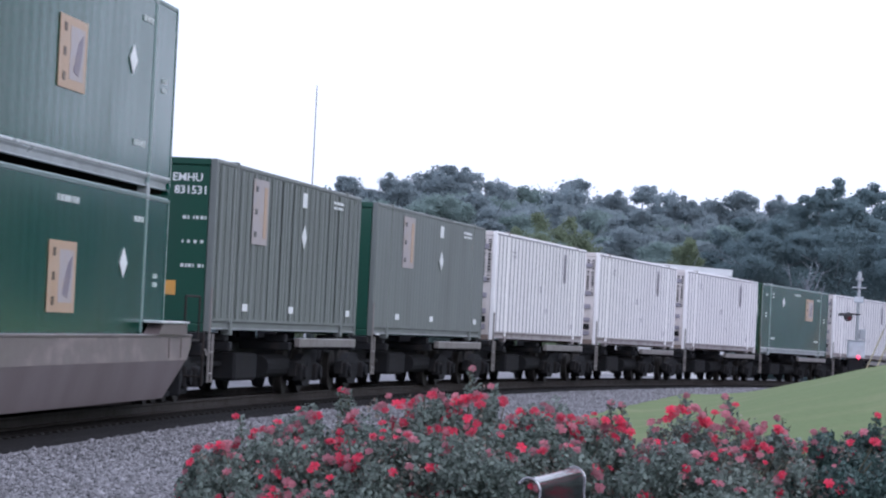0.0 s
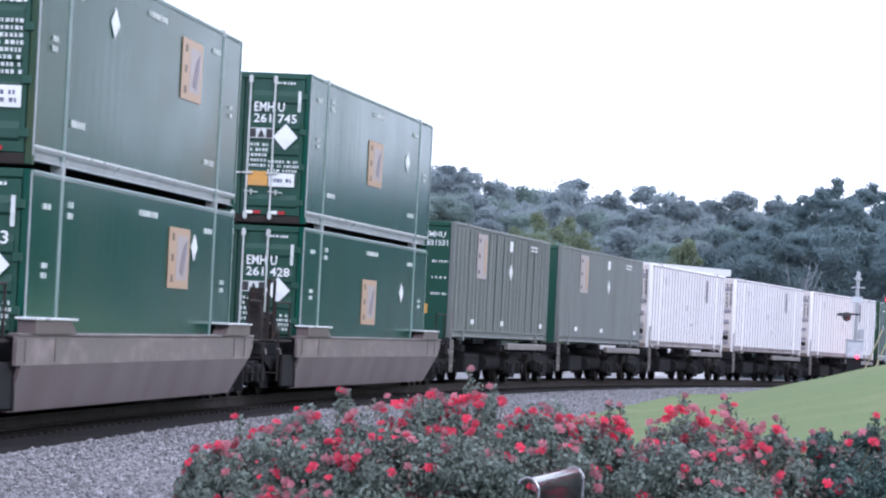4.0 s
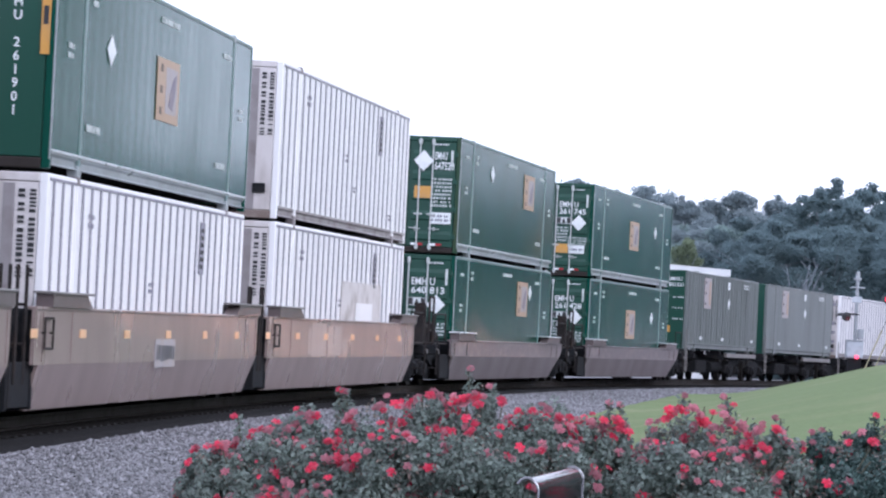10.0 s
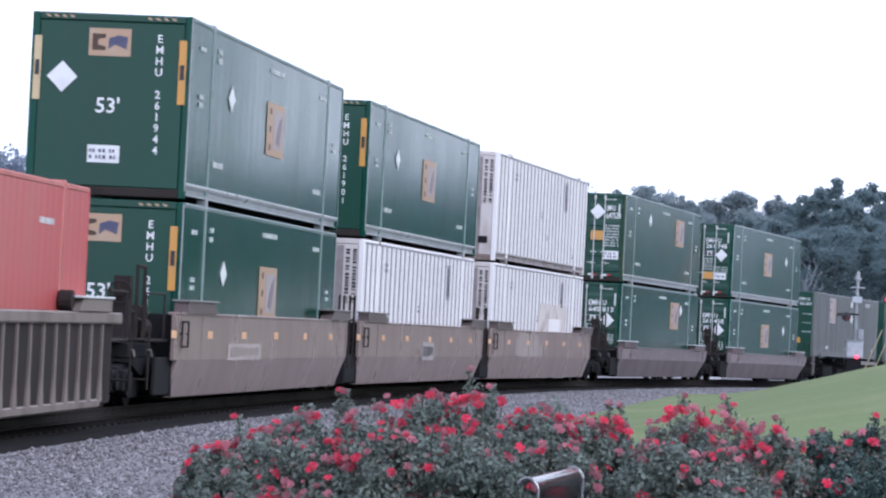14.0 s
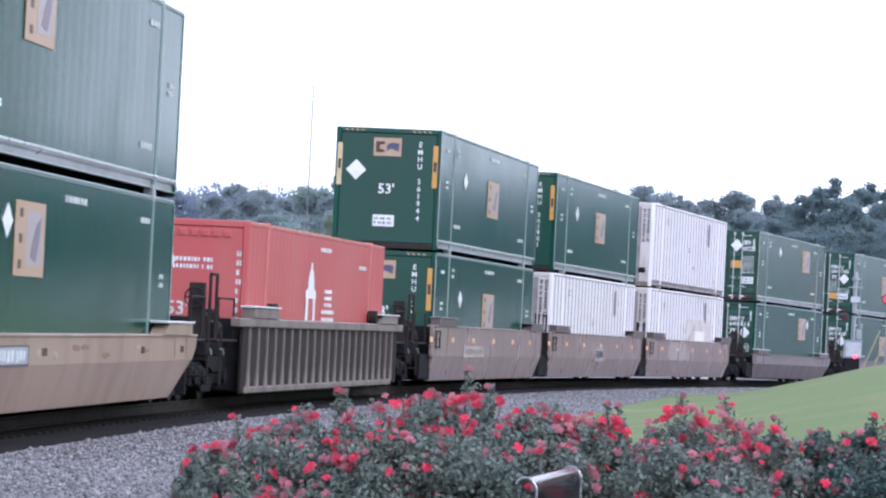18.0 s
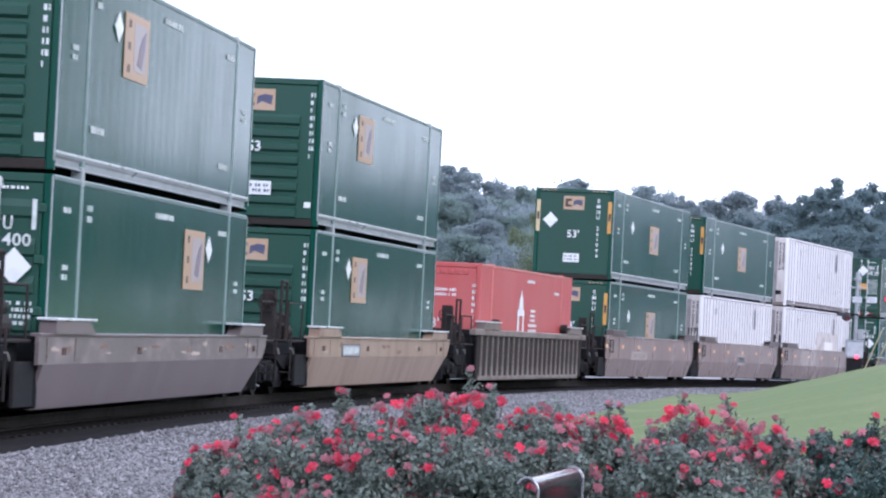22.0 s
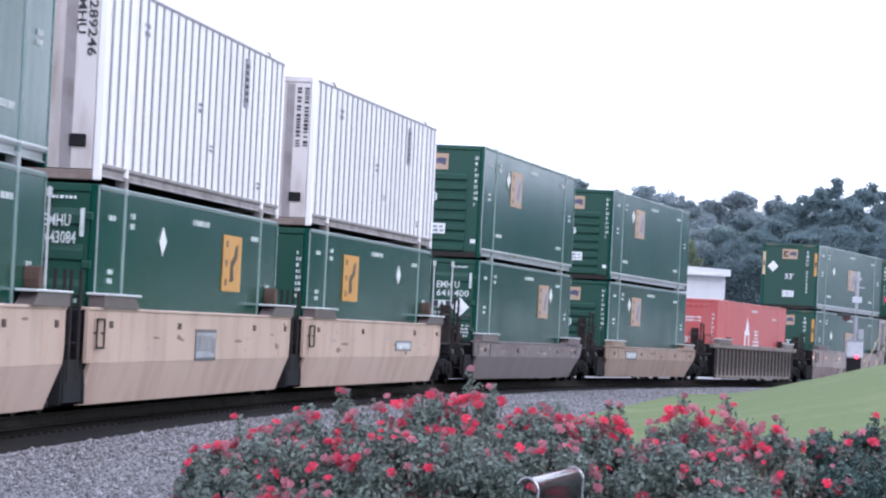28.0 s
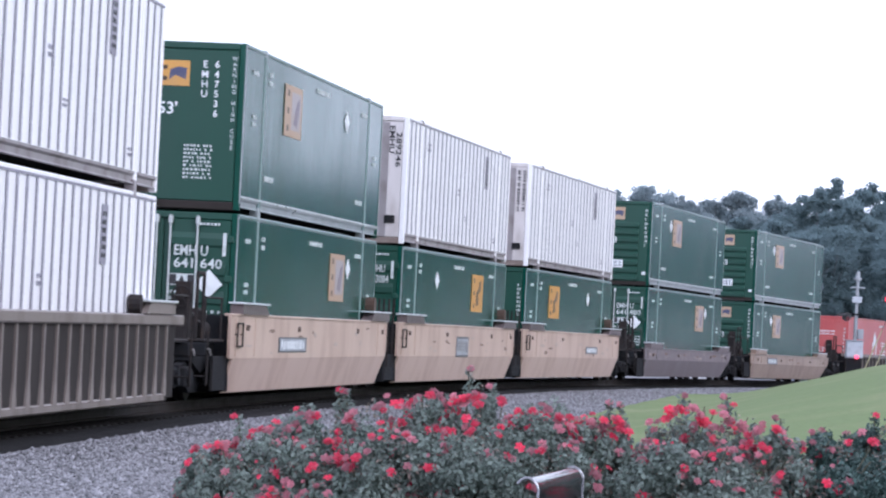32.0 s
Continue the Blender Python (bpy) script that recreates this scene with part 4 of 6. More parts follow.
    if bearers:
        for x in (-POST, 0.0, POST):
            part("cross_bearer", shared(("cross_bearer", x), lambda: soft_box(x - 0.3, x + 0.3, -1.28, 1.28, 0.24, 0.33)), STEEL, t)
    for s in (-1, 1):
        part("bulkhead", shared(("bulkhead", top, s), lambda: soft_box(min(s * e, s * (e - 0.08)), max(s * e, s * (e - 0.08)), -1.44, 1.44, 0.17, top)), STEEL, t)
        if s < 0 and not ribbed:
            part("end_plate", shared(("end_plate",), lambda: soft_box(-10.35, -9.2, -1.42, -1.36, 0.2, 0.78, 0.01)), STEEL, t)
        if single or (s < 0 and rear_truck == "end") or (s > 0 and front_truck == "end"):
            fittings(t, s * e, s)
        else:
            part("end_platform", shared(("joint_platform", s), lambda: soft_box(min(s * e, s * 9.9), max(s * e, s * 9.9), -0.6, 0.6, 0.72, 1.05, 0.03)), STEEL, t)
            part("ladder", shared(("joint_ladder", s), lambda: rod(rod(rod(rod(bmesh.new(), (s * 9.6, -1.42, 0.5), (s * 9.6, -1.42, 2.0), 0.025), (s * 9.6, -1.2, 0.5), (s * 9.6, -1.2, 2.0), 0.025), (s * 9.6, -1.42, 1.0), (s * 9.6, -1.2, 1.0), 0.02), (s * 9.6, -1.42, 1.5), (s * 9.6, -1.2, 1.5), 0.02)), FITTING, t)
    if rear_truck:
        truck(t, -10.4 if single or rear_truck == "end" else -9.95)
    if front_truck:
        truck(t, 10.4 if single or front_truck == "end" else 9.95)
    if not single:
        def bracket():
            bm = bmesh.new()
            for a, b in (((-9.05, 0.95), (-9.05, 1.34)), ((-9.05, 1.34), (-8.55, 1.34)), ((-8.55, 1.34), (-8.55, 0.95)), ((-8.55, 0.95), (-9.05, 0.95))):
                rod(bm, (a[0], -1.565, a[1]), (b[0], -1.565, b[1]), 0.016, 6)
            for x in (-9.05, -8.55):
                rod(bm, (x, -1.565, 1.15), (x, -1.5, 1.15), 0.014, 6)
            return bm
        part("grab_iron", shared(("grab_iron",), bracket), FITTING, t, "dark grab iron loop")
        if not reflectors:
            part("guide_roller", rod(bmesh.new(), (7.0, -1.3, top + 0.36), (7.0, -1.5, top + 0.36), 0.17, 12), RUST, t, "rusty guide roller")
    if reflectors:
        for x in (-9.5, -6.45, -3.3, 0.0, 3.3, 6.5):
            part("reflector", shared(("reflector",), lambda: soft_box(-0.21, 0.21, -0.008, 0, -0.06, 0.06, 0.003)), REFLECT, t, "amber reflector", at=Matrix.Translation((x, -1.521, 1.14)))
    return t


def plate_on(t, x, z, w, h, film, ink, seed):
    p = part("data_plate", panel(w, h), PLATE_DARK if film == SLATE else film, t, "worn data plate of plain bars", at=on_side(x, z, -1.527))
    if film == SLATE:
        part("plate_face", panel(w * 0.92, h * 0.8), GALV, p, at=Matrix.Translation((0, 0, 0.005)))
    part("small_print", tall_marks(w * 0.84, h * 0.62, seed), ink, p, at=Matrix.Translation((0, 0, 0.011)), kind="stuff")


def wear(t, seed, top, count=9):
    """Tie-down pockets, rust spots and welded patches on the near side of a smooth wagon."""
    rng = random.Random(seed)
    for x in (-7.9, -2.6, 4.6, 8.1):
        part("tie_down", shared(("tie_down",), lambda: soft_box(-0.13, 0.13, -0.012, 0, -0.05, 0.05, 0.006)), RUST, t, "rusty tie-down pocket", at=Matrix.Translation((x, -1.521, top - 0.2)))
    for k in range(count):
        w, h = rng.uniform(0.12, 0.5), rng.uniform(0.02, 0.07)
        ring = [(w * math.cos(q) * rng.uniform(0.5, 1.0), h * math.sin(q) * rng.uniform(0.4, 1.0)) for q in np.linspace(0, 5.8, 11)]
        part("stain", prism(ring, -0.002, 0.002), RUST_PALE if k % 2 else STAIN, t, at=Matrix.Translation((rng.uniform(-8.6, 8.0), -1.523, rng.uniform(0.82, top - 0.1))))


def spine_wagon(label, truck_front=False):
    t = thing("spine_wagon", label, "railway wagon", "spine wagons")
    part("centre_sill", shared(("spine",), lambda: soft_box(-9.15, 9.15, -0.35, 0.35, 0.55, 0.98, 0.02)), STEEL, t)
    for x in (-7.95, -6.1, 0.0, 6.1, 7.95):
        part("cross_arm", shared(("arm", x), lambda: soft_box(x - 0.14, x + 0.14, -1.3, 1.3, 0.86, 1.02, 0.02)), STEEL, t)
        for s in (-1, 1):
            part("pedestal", shared(("pedestal", x, s), lambda: soft_box(x - 0.16, x + 0.16, s * 1.02 - 0.2, s * 1.02 + 0.2, 1.02, 1.165, 0.02)), STEEL, t)
    part("side_plate", shared(("side_plate",), lambda: soft_box(0.4, 7.4, -1.42, -1.3, 0.93, 1.1, 0.015)), PLATE, t)
    part("side_plate", shared(("side_plate_far",), lambda: soft_box(0.4, 7.4, 1.3, 1.42, 0.93, 1.1, 0.015)), PLATE, t)
    part("brake_gear", shared(("brake_gear",), lambda: rod(rod(soft_box(-3.4, -1.2, -0.9, -0.36, 0.3, 0.8, 0.05), (-0.4, -0.75, 0.55), (2.2, -0.75, 0.55), 0.22, 14), (-6.2, -0.6, 0.6), (-3.4, -0.6, 0.6), 0.05, 8)), STEEL, t)
    part("ladder", shared(("spine_ladder",), lambda: rod(rod(rod(rod(bmesh.new(), (-8.6, -1.4, 0.35), (-8.6, -1.4, 1.9), 0.022), (-8.3, -1.4, 0.35), (-8.3, -1.4, 1.15), 0.022), (-8.6, -1.4, 0.5), (-8.3, -1.4, 0.5), 0.018), (-8.6, -1.4, 0.85), (-8.3, -1.4, 0.85), 0.018)), PLATE, t)
    truck(t, -9.2)
    truck(t, 3.2)
    if truck_front:
        truck(t, 9.2)
    return t


def ride(t, place, z=0.0):
    RIDERS.append((t, place, z))
    t.matrix_basis = riding(train_at(0) + place, z)
    return t


LOW, UP, DECK = 0.332, 3.28, 1.169

ride(green_box("green steel container with ribbed doors, lower in a well wagon", "a", 1, "c", "EMHU 261428"), 87.19, LOW)
ride(green_box("green steel container with ribbed doors and amber label, stacked on top", "a", 1, "a", "EMHU 261745"), 87.19, UP)
ride(green_box("green steel container with placard and painted golden reflection, stacked on top", "b", 1, "b", "EMHU 647520", True), 63.35, UP)
ride(green_box("green steel container with white numbered doors, in a well wagon", "c", 1, "c", "EMHU 640813"), 63.35, LOW)
ride(white_box("white ribbed container with grimy doors, stacked on top"), 39.32, UP)
ride(white_box("white ribbed container with pale repair patch", patch=True), 39.32, LOW)
ride(green_box("green steel container with amber warning strips on its end", "a", -1, "plain", "EMHU 261901"), 19.82, UP)
ride(white_box("white ribbed container with grimy doors, in a well wagon"), 19.82, LOW)
ride(green_box("green steel container with amber warning strips and white diamond", "a", -1, "plain", "EMHU 261944"), 0.0, UP)
ride(green_box("green steel container with amber warning strips, in a well wagon", "a", -1, "plain", "EMHU 261944"), 0.0, LOW)
ride(red_box("red steel container with white emblem, alone in a ribbed wagon"), -23.7, 0.25)
for place, z, where in ((-47.15, UP, "stacked on top"), (-47.15, LOW, "in a tan wagon"), (-71.05, UP, "stacked on top")):
    ride(green_box("green steel container with horizontally ribbed end, " + where, "c", -1, "ribbed"), place, z)
ride(green_box("green steel container with numbered ribbed doors, in a grey wagon", "c", 1, "c", "EMHU 641400", ink=INK_DIM), -71.05, LOW)
ride(white_box("bright white ribbed container with dark stencilled number, stacked on top"), -94.93, UP)
ride(green_box("green steel container with bright amber panel, in a tan wagon", "b", -1, "dark"), -94.93, LOW)
ride(white_box("bright white ribbed container with dark stencilled number, stacked on top", "EMHU 289246"), -114.82, UP)
ride(green_box("green steel container with numbered doors and amber panel", "b", 1, "d", "EMHU 643084", ink=INK_DIM), -114.82, LOW)
ride(green_box("green steel container with two white number columns, stacked on top", "b", -1, "columns", "EMHU 647536"), -134.71, UP)
ride(green_box("green steel container with numbered doors, in a tan wagon", "c", 1, "c", "EMHU 641640", ink=INK_DIM), -134.71, LOW)
ride(white_box("white ribbed container, stacked on top"), -158.5, UP)
ride(white_box("white ribbed container in a ribbed brown wagon"), -158.5, LOW)
ride(grey_box("grey corrugated container with dark green numbered end", "EMHU 831531", (0.021, 0.42, 0.5)), 107.6, DECK)
ride(grey_box("smooth grey container with worn sticker", "", (0.005, 0.42, 0.5)), 126.0, DECK)
for place in (144.2, 163.0, 181.6, 217.0, 235.4):
    ride(white_box("white ribbed container with dark end rungs on a spine wagon", ladder=True), place, DECK)
ride(green_box("green container with amber panel on a spine wagon", "b", 1, "dark", golden=True), 199.0, DECK)

for place, paint in ((87.19, MAUVE), (63.35, MAUVE)):
    ride(well_wagon("grey brown smooth-sided well wagon carrying two containers", paint, 1.11), place)
for place, rear, front in ((39.32, False, "end"), (19.82, True, True), (0.0, "end", True)):
    w = ride(well_wagon("taupe articulated well wagon with amber reflectors", TAUPE, 1.45, single=False, rear_truck=rear, front_truck=front, reflectors=True), place)
    if place > 30:
        for x0, x1, z0, z1 in ((-4.9, -3.2, 0.76, 1.4), (-3.0, -1.4, 0.77, 1.36), (-5.3, -4.95, 0.8, 1.3), (-1.3, -0.7, 0.8, 1.1)):
            part("wash", soft_box(x0, x1, -1.5235, -1.521, z0, z1, 0.001), SPLASH, w, "pale weathered wash on the side")
    else:
        plate_on(w, -0.24 if place > 5 else -3.2, 0.86, 1.7 if place > 5 else 3.2, 0.42 if place > 5 else 0.28, FILM_PALE if place > 5 else PLATE_PALE, PLATE_DARK if place > 5 else SPLASH, 72)
ride(well_wagon("ribbed well wagon with painted recess shade, carrying one red container", RIBBED, 1.42, ribbed=True, bearers=False), -23.7)
w = ride(well_wagon("tan smooth-sided well wagon with a small data plate", TAN, 1.11), -47.15)
plate_on(w, -4.7, 0.87, 2.2, 0.26, SLATE, INK_DIM, 73)
wear(w, 5, 1.11)
w = ride(well_wagon("grey brown smooth-sided well wagon with worn paint", SLATE, 1.11), -71.05)
wear(w, 8, 1.11, 14)
for place, rear, front, px, pw, ph in ((-94.93, False, "end", 3.0, 2.3, 0.22), (-114.82, True, True, -0.22, 1.9, 0.5), (-134.71, "end", True, -3.27, 3.0, 0.28)):
    w = ride(well_wagon("pale tan articulated well wagon with rust spots", TAN_PALE, 1.47, single=False, rear_truck=rear, front_truck=front), place)
    plate_on(w, px, 0.98, pw, ph, SLATE, PLATE if ph > 0.4 else INK, int(-place))
    wear(w, int(-place), 1.47, 14)
ride(well_wagon("brown grey ribbed well wagon carrying white containers", RIBBED, 1.42, ribbed=True), -158.5)
for place in (107.6, 126.0, 144.2, 163.0, 181.6, 199.0, 217.0, 235.4):
    ride(spine_wagon("dark steel spine wagon carrying one container", place > 230), place)

# ---- ground, track bed, lawn ----
def ground_z(y):
    q = min(1.0, max(0.0, (27.0 - y) / 8.0))
    return float(fall(np.clip(y - 69.0, -60, 150))) - 0.24 + 0.27 * q * q * (3 - 2 * q)


def sheet(name, xs, ys, height, material, label):
    verts = [(x, y, height(x, y)) for y in ys for x in xs]
    n = len(xs)
    faces = [(j * n + i, j * n + i + 1, (j + 1) * n + i + 1, (j + 1) * n + i) for j in range(len(ys) - 1) for i in range(n - 1)]
    me = bpy.data.meshes.new(name)
    me.from_pydata(verts, [], faces)
    me.materials.append(material)
    for p in me.polygons:
        p.use_smooth = True
    return tagged(new(name, me), label, "ground", kind="structure")


def near_far(a, b, step, ends):
    inner = list(np.arange(a, b + 1e-6, step))
    return [-ends, -ends * 0.4, a - 60] + inner + [b + 60, ends * 0.4, ends]


XS = near_far(-40, 60, 2.0, 3500)
YS = near_far(-60, 260, 4.0, 3500)
sheet("ground", XS, YS, lambda x, y: ground_z(y) + 0.02 * noise.noise((x * 0.2, y * 0.2, 0)), GRAVEL, "pale crushed stone ground beside the railway")


def lawn_z(x, y):
    u = (x - 3.9) * 0.993 - (y - 68.0) * 0.119
    w = min(u, 8.0)
    rise = 0.12 * math.log(1 + math.exp(w / 0.45)) + 0.02 * max(0.0, u - 8.0)
    end = min(1.0, max(0.0, (125.0 - y) / 16.0))
    end = end * end * (3 - 2 * end)
    near = min(1.0, max(0.0, (y - 26.0) / 40.0))
    end *= near * near * (3 - 2 * near)
    soft = 0.035 * noise.noise((x * 0.35, y * 0.25, 3.0)) + 0.02 * noise.noise((x * 1.3, y * 0.5, 5.0)) if u > -1.0 else 0
    return ground_z(y) + (0.05 + rise + soft) * end - 0.1 * (1 - end) - (0.0 if u > -1.55 else 0.1)


LY = np.linspace(20, 140, 90)


def lawn_sheet():
    verts, n = [], 70
    for y in LY:
        edge = 3.9 + (y - 68.0) * 0.12 - 1.65 + 0.12 * noise.noise((y * 0.4, 0, 7.0))
        for k in range(n):
            q = k / (n - 1)
            x = edge + 24.0 * q * (0.25 + 0.75 * q)
            verts.append((x, y, lawn_z(x, y)))
    faces = [(j * n + i, j * n + i + 1, (j + 1) * n + i + 1, (j + 1) * n + i) for j in range(len(LY) - 1) for i in range(n - 1)]
    me = bpy.data.meshes.new("lawn")
    me.from_pydata(verts, [], faces)
    me.materials.append(GRASS)
    for p in me.polygons:
        p.use_smooth = True
    return tagged(new("lawn", me), "short mown green grass bank beside the gravel", "lawn", kind="structure")


lawn_sheet()


def ribbon(name, s0, s1, step, profile, material, parent=None):
    """A strip along the track; profile: (lat, z) from one edge to the other."""
    ss, n = np.arange(s0, s1, step), len(profile)
    verts = [tuple(track(s, a, z)) for s in ss for a, z in profile]
    faces = [(j * n + i, j * n + i + 1, (j + 1) * n + i + 1, (j + 1) * n + i) for j in range(len(ss) - 1) for i in range(n - 1)]
    me = bpy.data.meshes.new(name)
    me.from_pydata(verts, [], faces)
    bm = bmesh.new()
    bm.from_mesh(me)
    bmesh.ops.recalc_face_normals(bm, faces=bm.faces)
    bm.to_mesh(me)
    bm.free()
    if parent:
        return part(name, me, material, parent)
    me.materials.append(material)
    return new(name, me)


tagged(ribbon("trackbed", -220, 190, 2.0, [(-2.6, -0.3), (-2.1, -0.2), (-0.9, -0.19), (0.9, -0.19), (1.75, -0.2), (2.05, -0.27)], BALLAST), "oily ballast under the rails, train shade in its colour", "track bed", kind="structure")
railway = thing("railway_track", "steel rails on dark timber sleepers in oily ballast", "railway track")
for lat in (-0.7525, 0.7525):
    ribbon("rail", -220, 190, 1.0, [(lat - 0.07, -0.172), (lat - 0.07, -0.155), (lat - 0.012, -0.14), (lat - 0.012, -0.045), (lat - 0.036, -0.03), (lat - 0.033, 0.0), (lat + 0.033, 0.0), (lat + 0.036, -0.03), (lat + 0.012, -0.045), (lat + 0.012, -0.14), (lat + 0.07, -0.155), (lat + 0.07, -0.172)], RAIL, railway)

# ---- trees ----
def leaf_cloud(name, blobs, count, size, seed, flat=0.4, gaps=0.0, stray=0.13, hang=1.0, core=0.5):
    """Many small leaf sprays over uneven blobs (x, y, z, rx, ry, rz), none inside, with gaps between them."""
    rng = np.random.default_rng(seed)
    w = np.array([b[3] * b[4] + b[4] * b[5] + b[3] * b[5] for b in blobs])
    pick = rng.choice(len(blobs), count, p=w / w.sum())
    B = np.array(blobs)[pick]
    d = rng.normal(size=(count, 3))
    d /= np.linalg.norm(d, axis=1)[:, None]
    lump = 1 + 0.22 * np.sin(d[:, 0] * 7 + pick) * np.cos(d[:, 2] * 6 + pick * 2)
    c = B[:, :3] + d * B[:, 3:] * ((1.04 - core * rng.uniform(0, 1, count) ** (2 if core <= 0.5 else 1.4)) * lump)[:, None]
    c += np.clip(rng.normal(scale=stray, size=(count, 3)), -1.6 * stray, 1.6 * stray) * B[:, 3:]
    if gaps:
        q = c * (gaps / B[:, 3].mean())
        keep = np.sin(q[:, 0] * 2.3 + 1.7 * np.sin(q[:, 1])) + np.sin(q[:, 1] * 2.6 + 1.3 * np.sin(q[:, 2])) + np.sin(q[:, 2] * 2.9 + 1.1 * np.sin(q[:, 0])) > -0.75
        B, d, c = B[keep], d[keep], c[keep]
        count = len(c)
    nrm = d + rng.normal(scale=flat, size=(count, 3))
    nrm[:, 2] *= hang
    nrm /= np.linalg.norm(nrm, axis=1)[:, None]
    u = np.cross(nrm, rng.normal(size=(count, 3)))
    u /= np.linalg.norm(u, axis=1)[:, None]
    v = np.cross(nrm, u)
    s = (size * rng.uniform(0.5, 1.3, count))[:, None]
    quad = np.stack([c - u * s, c + v * s * 0.55, c + u * s, c - v * s * 0.55], 1).reshape(-1, 3)
    me = bpy.data.meshes.new(name)
    me.from_pydata(quad.tolist(), [], np.arange(count * 4).reshape(-1, 4).tolist())
    return me


def limb_mesh(height, reach, seed, thick):
    rng = random.Random(seed)
    bm = bmesh.new()
    rod(bm, (0, 0, 0), (0.1 * reach, 0, height * 0.45), thick, 9, thick * 0.7)
    rod(bm, (0.1 * reach, 0, height * 0.45), (0, 0.05 * reach, height * 0.85), thick * 0.7, 8, thick * 0.2)
    for k in range(7):
        z, a = height * rng.uniform(0.3, 0.7), rng.uniform(0, 6.28)
        r = reach * rng.uniform(0.5, 0.85)
        rod(bm, (0.05 * reach, 0, z), (r * math.cos(a), r * math.sin(a), z + height * rng.uniform(0.08, 0.25)), thick * 0.35, 6, thick * 0.08)
    return bm


def tree(label, h, w, seed, leaf, count, size, crown_from=0.25, open_top=0.0, soft=False):
    """A broadleaf: trunk with limbs, and a crown of leaf sprays; soft crowns are closed masses of mixed foliage."""
    rng = random.Random(seed)
    t = thing("tree", label, "tree", "trees behind the railway")
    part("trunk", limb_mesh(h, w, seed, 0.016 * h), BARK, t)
    blobs = []
    boughs = 20 - int(6 * open_top)
    for k in range(boughs):
        q = (k + rng.random()) / boughs
        wide = math.sin(math.pi * (0.2 + 0.76 * q) ** 1.1) ** 0.7
        r = w * wide * rng.uniform(0.35, 0.9)
        a = k * 2.4 + rng.uniform(-0.6, 0.6)
        b = w * rng.uniform(0.2, 0.34) * (0.6 + 0.4 * wide)
        c = (r * math.cos(a), r * math.sin(a), h * (crown_from + (0.97 - crown_from) * q) - b * 0.7)
        blobs.append((c[0], c[1], c[2], b, b, b * rng.uniform(0.7, 1.0)))
        for j in range(5):
            s = b * rng.uniform(0.35, 0.6)
            d = Vector((rng.gauss(0, 1), rng.gauss(0, 1), rng.gauss(0.25, 0.9))).normalized() * b * rng.uniform(0.6, 1.05)
            blobs.append((c[0] + d.x, c[1] + d.y, c[2] + d.z, s, s, s * rng.uniform(0.7, 1.0)))
    if open_top < 0.3:
        blobs.append((0, 0, h * 0.5, w * 0.6, w * 0.6, h * 0.36))
    if soft:
        crown = leaf_cloud("crown", blobs, count, size, seed, flat=2.6, stray=0.1, hang=0.35, core=0.75)
    else:
        crown = leaf_cloud("crown", blobs, count, size, seed, flat=2.2, gaps=1.7, stray=0.05, hang=0.4, core=0.7)
    part("crown", crown, leaf, t)
    return t


def at_view(px, depth, z):
    """The place at that depth which lies px picture units right of the view's middle line."""
    return Vector(((px - 784) / FOCAL * depth, depth, z))


kinds = []
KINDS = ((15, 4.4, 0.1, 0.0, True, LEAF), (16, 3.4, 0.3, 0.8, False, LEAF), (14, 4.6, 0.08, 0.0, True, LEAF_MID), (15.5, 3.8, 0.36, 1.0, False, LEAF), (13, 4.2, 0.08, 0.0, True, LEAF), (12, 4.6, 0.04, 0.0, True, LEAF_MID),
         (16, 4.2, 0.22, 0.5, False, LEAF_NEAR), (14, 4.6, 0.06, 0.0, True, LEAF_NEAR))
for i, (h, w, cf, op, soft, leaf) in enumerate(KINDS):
    k = tree("tall broadleaf tree with rounded crown, thinner haze tint in leaves" if leaf == LEAF_NEAR else "tall broadleaf tree with haze tinted into its leaves", h, w, 30 + i, leaf, 90000 if soft else 60000, 0.11 if soft else 0.1, cf, op, soft)
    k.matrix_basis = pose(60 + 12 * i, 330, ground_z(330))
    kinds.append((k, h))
rng = random.Random(11)
# crest of the woods from left to right: place across the view, crest height over a depth of 300 m, airy crown or closed one
CREST = [(420, 330, 0), (480, 345, 0), (560, 330, 0), (640, 320, 1), (700, 312, 1), (755, 296, 1), (800, 299, 1), (860, 311, 1), (930, 330, 0), (1000, 319, 0), (1075, 342, 1), (1140, 333, 1), (1215, 352, 1), (1290, 347, 0), (1378, 352, 1)]
NEAR_CREST = [(1330, 385, 0), (1385, 380, 0), (1430, 350, 0), (1448, 347, 1), (1490, 331, 1), (1540, 340, 1), (1500, 345, 0), (1590, 336, 1), (1650, 340, 0)]


def crest_height(px, py, depth):
    return EYE[2] + depth * (0.0207 + (441 - py) / FOCAL + (px - 784) / FOCAL * 0.0494)


def plant(px, py, depth, kind, turn, slim=1.0):
    k, h = kinds[kind]
    base = ground_z(depth)
    f = (crest_height(px, py - 15, depth) - base) / h
    return copy_thing(k, Matrix.LocRotScale(at_view(px + (py - 441) * 0.05, depth, base), Euler((0, 0, turn)), (f * slim, f * slim, f)))


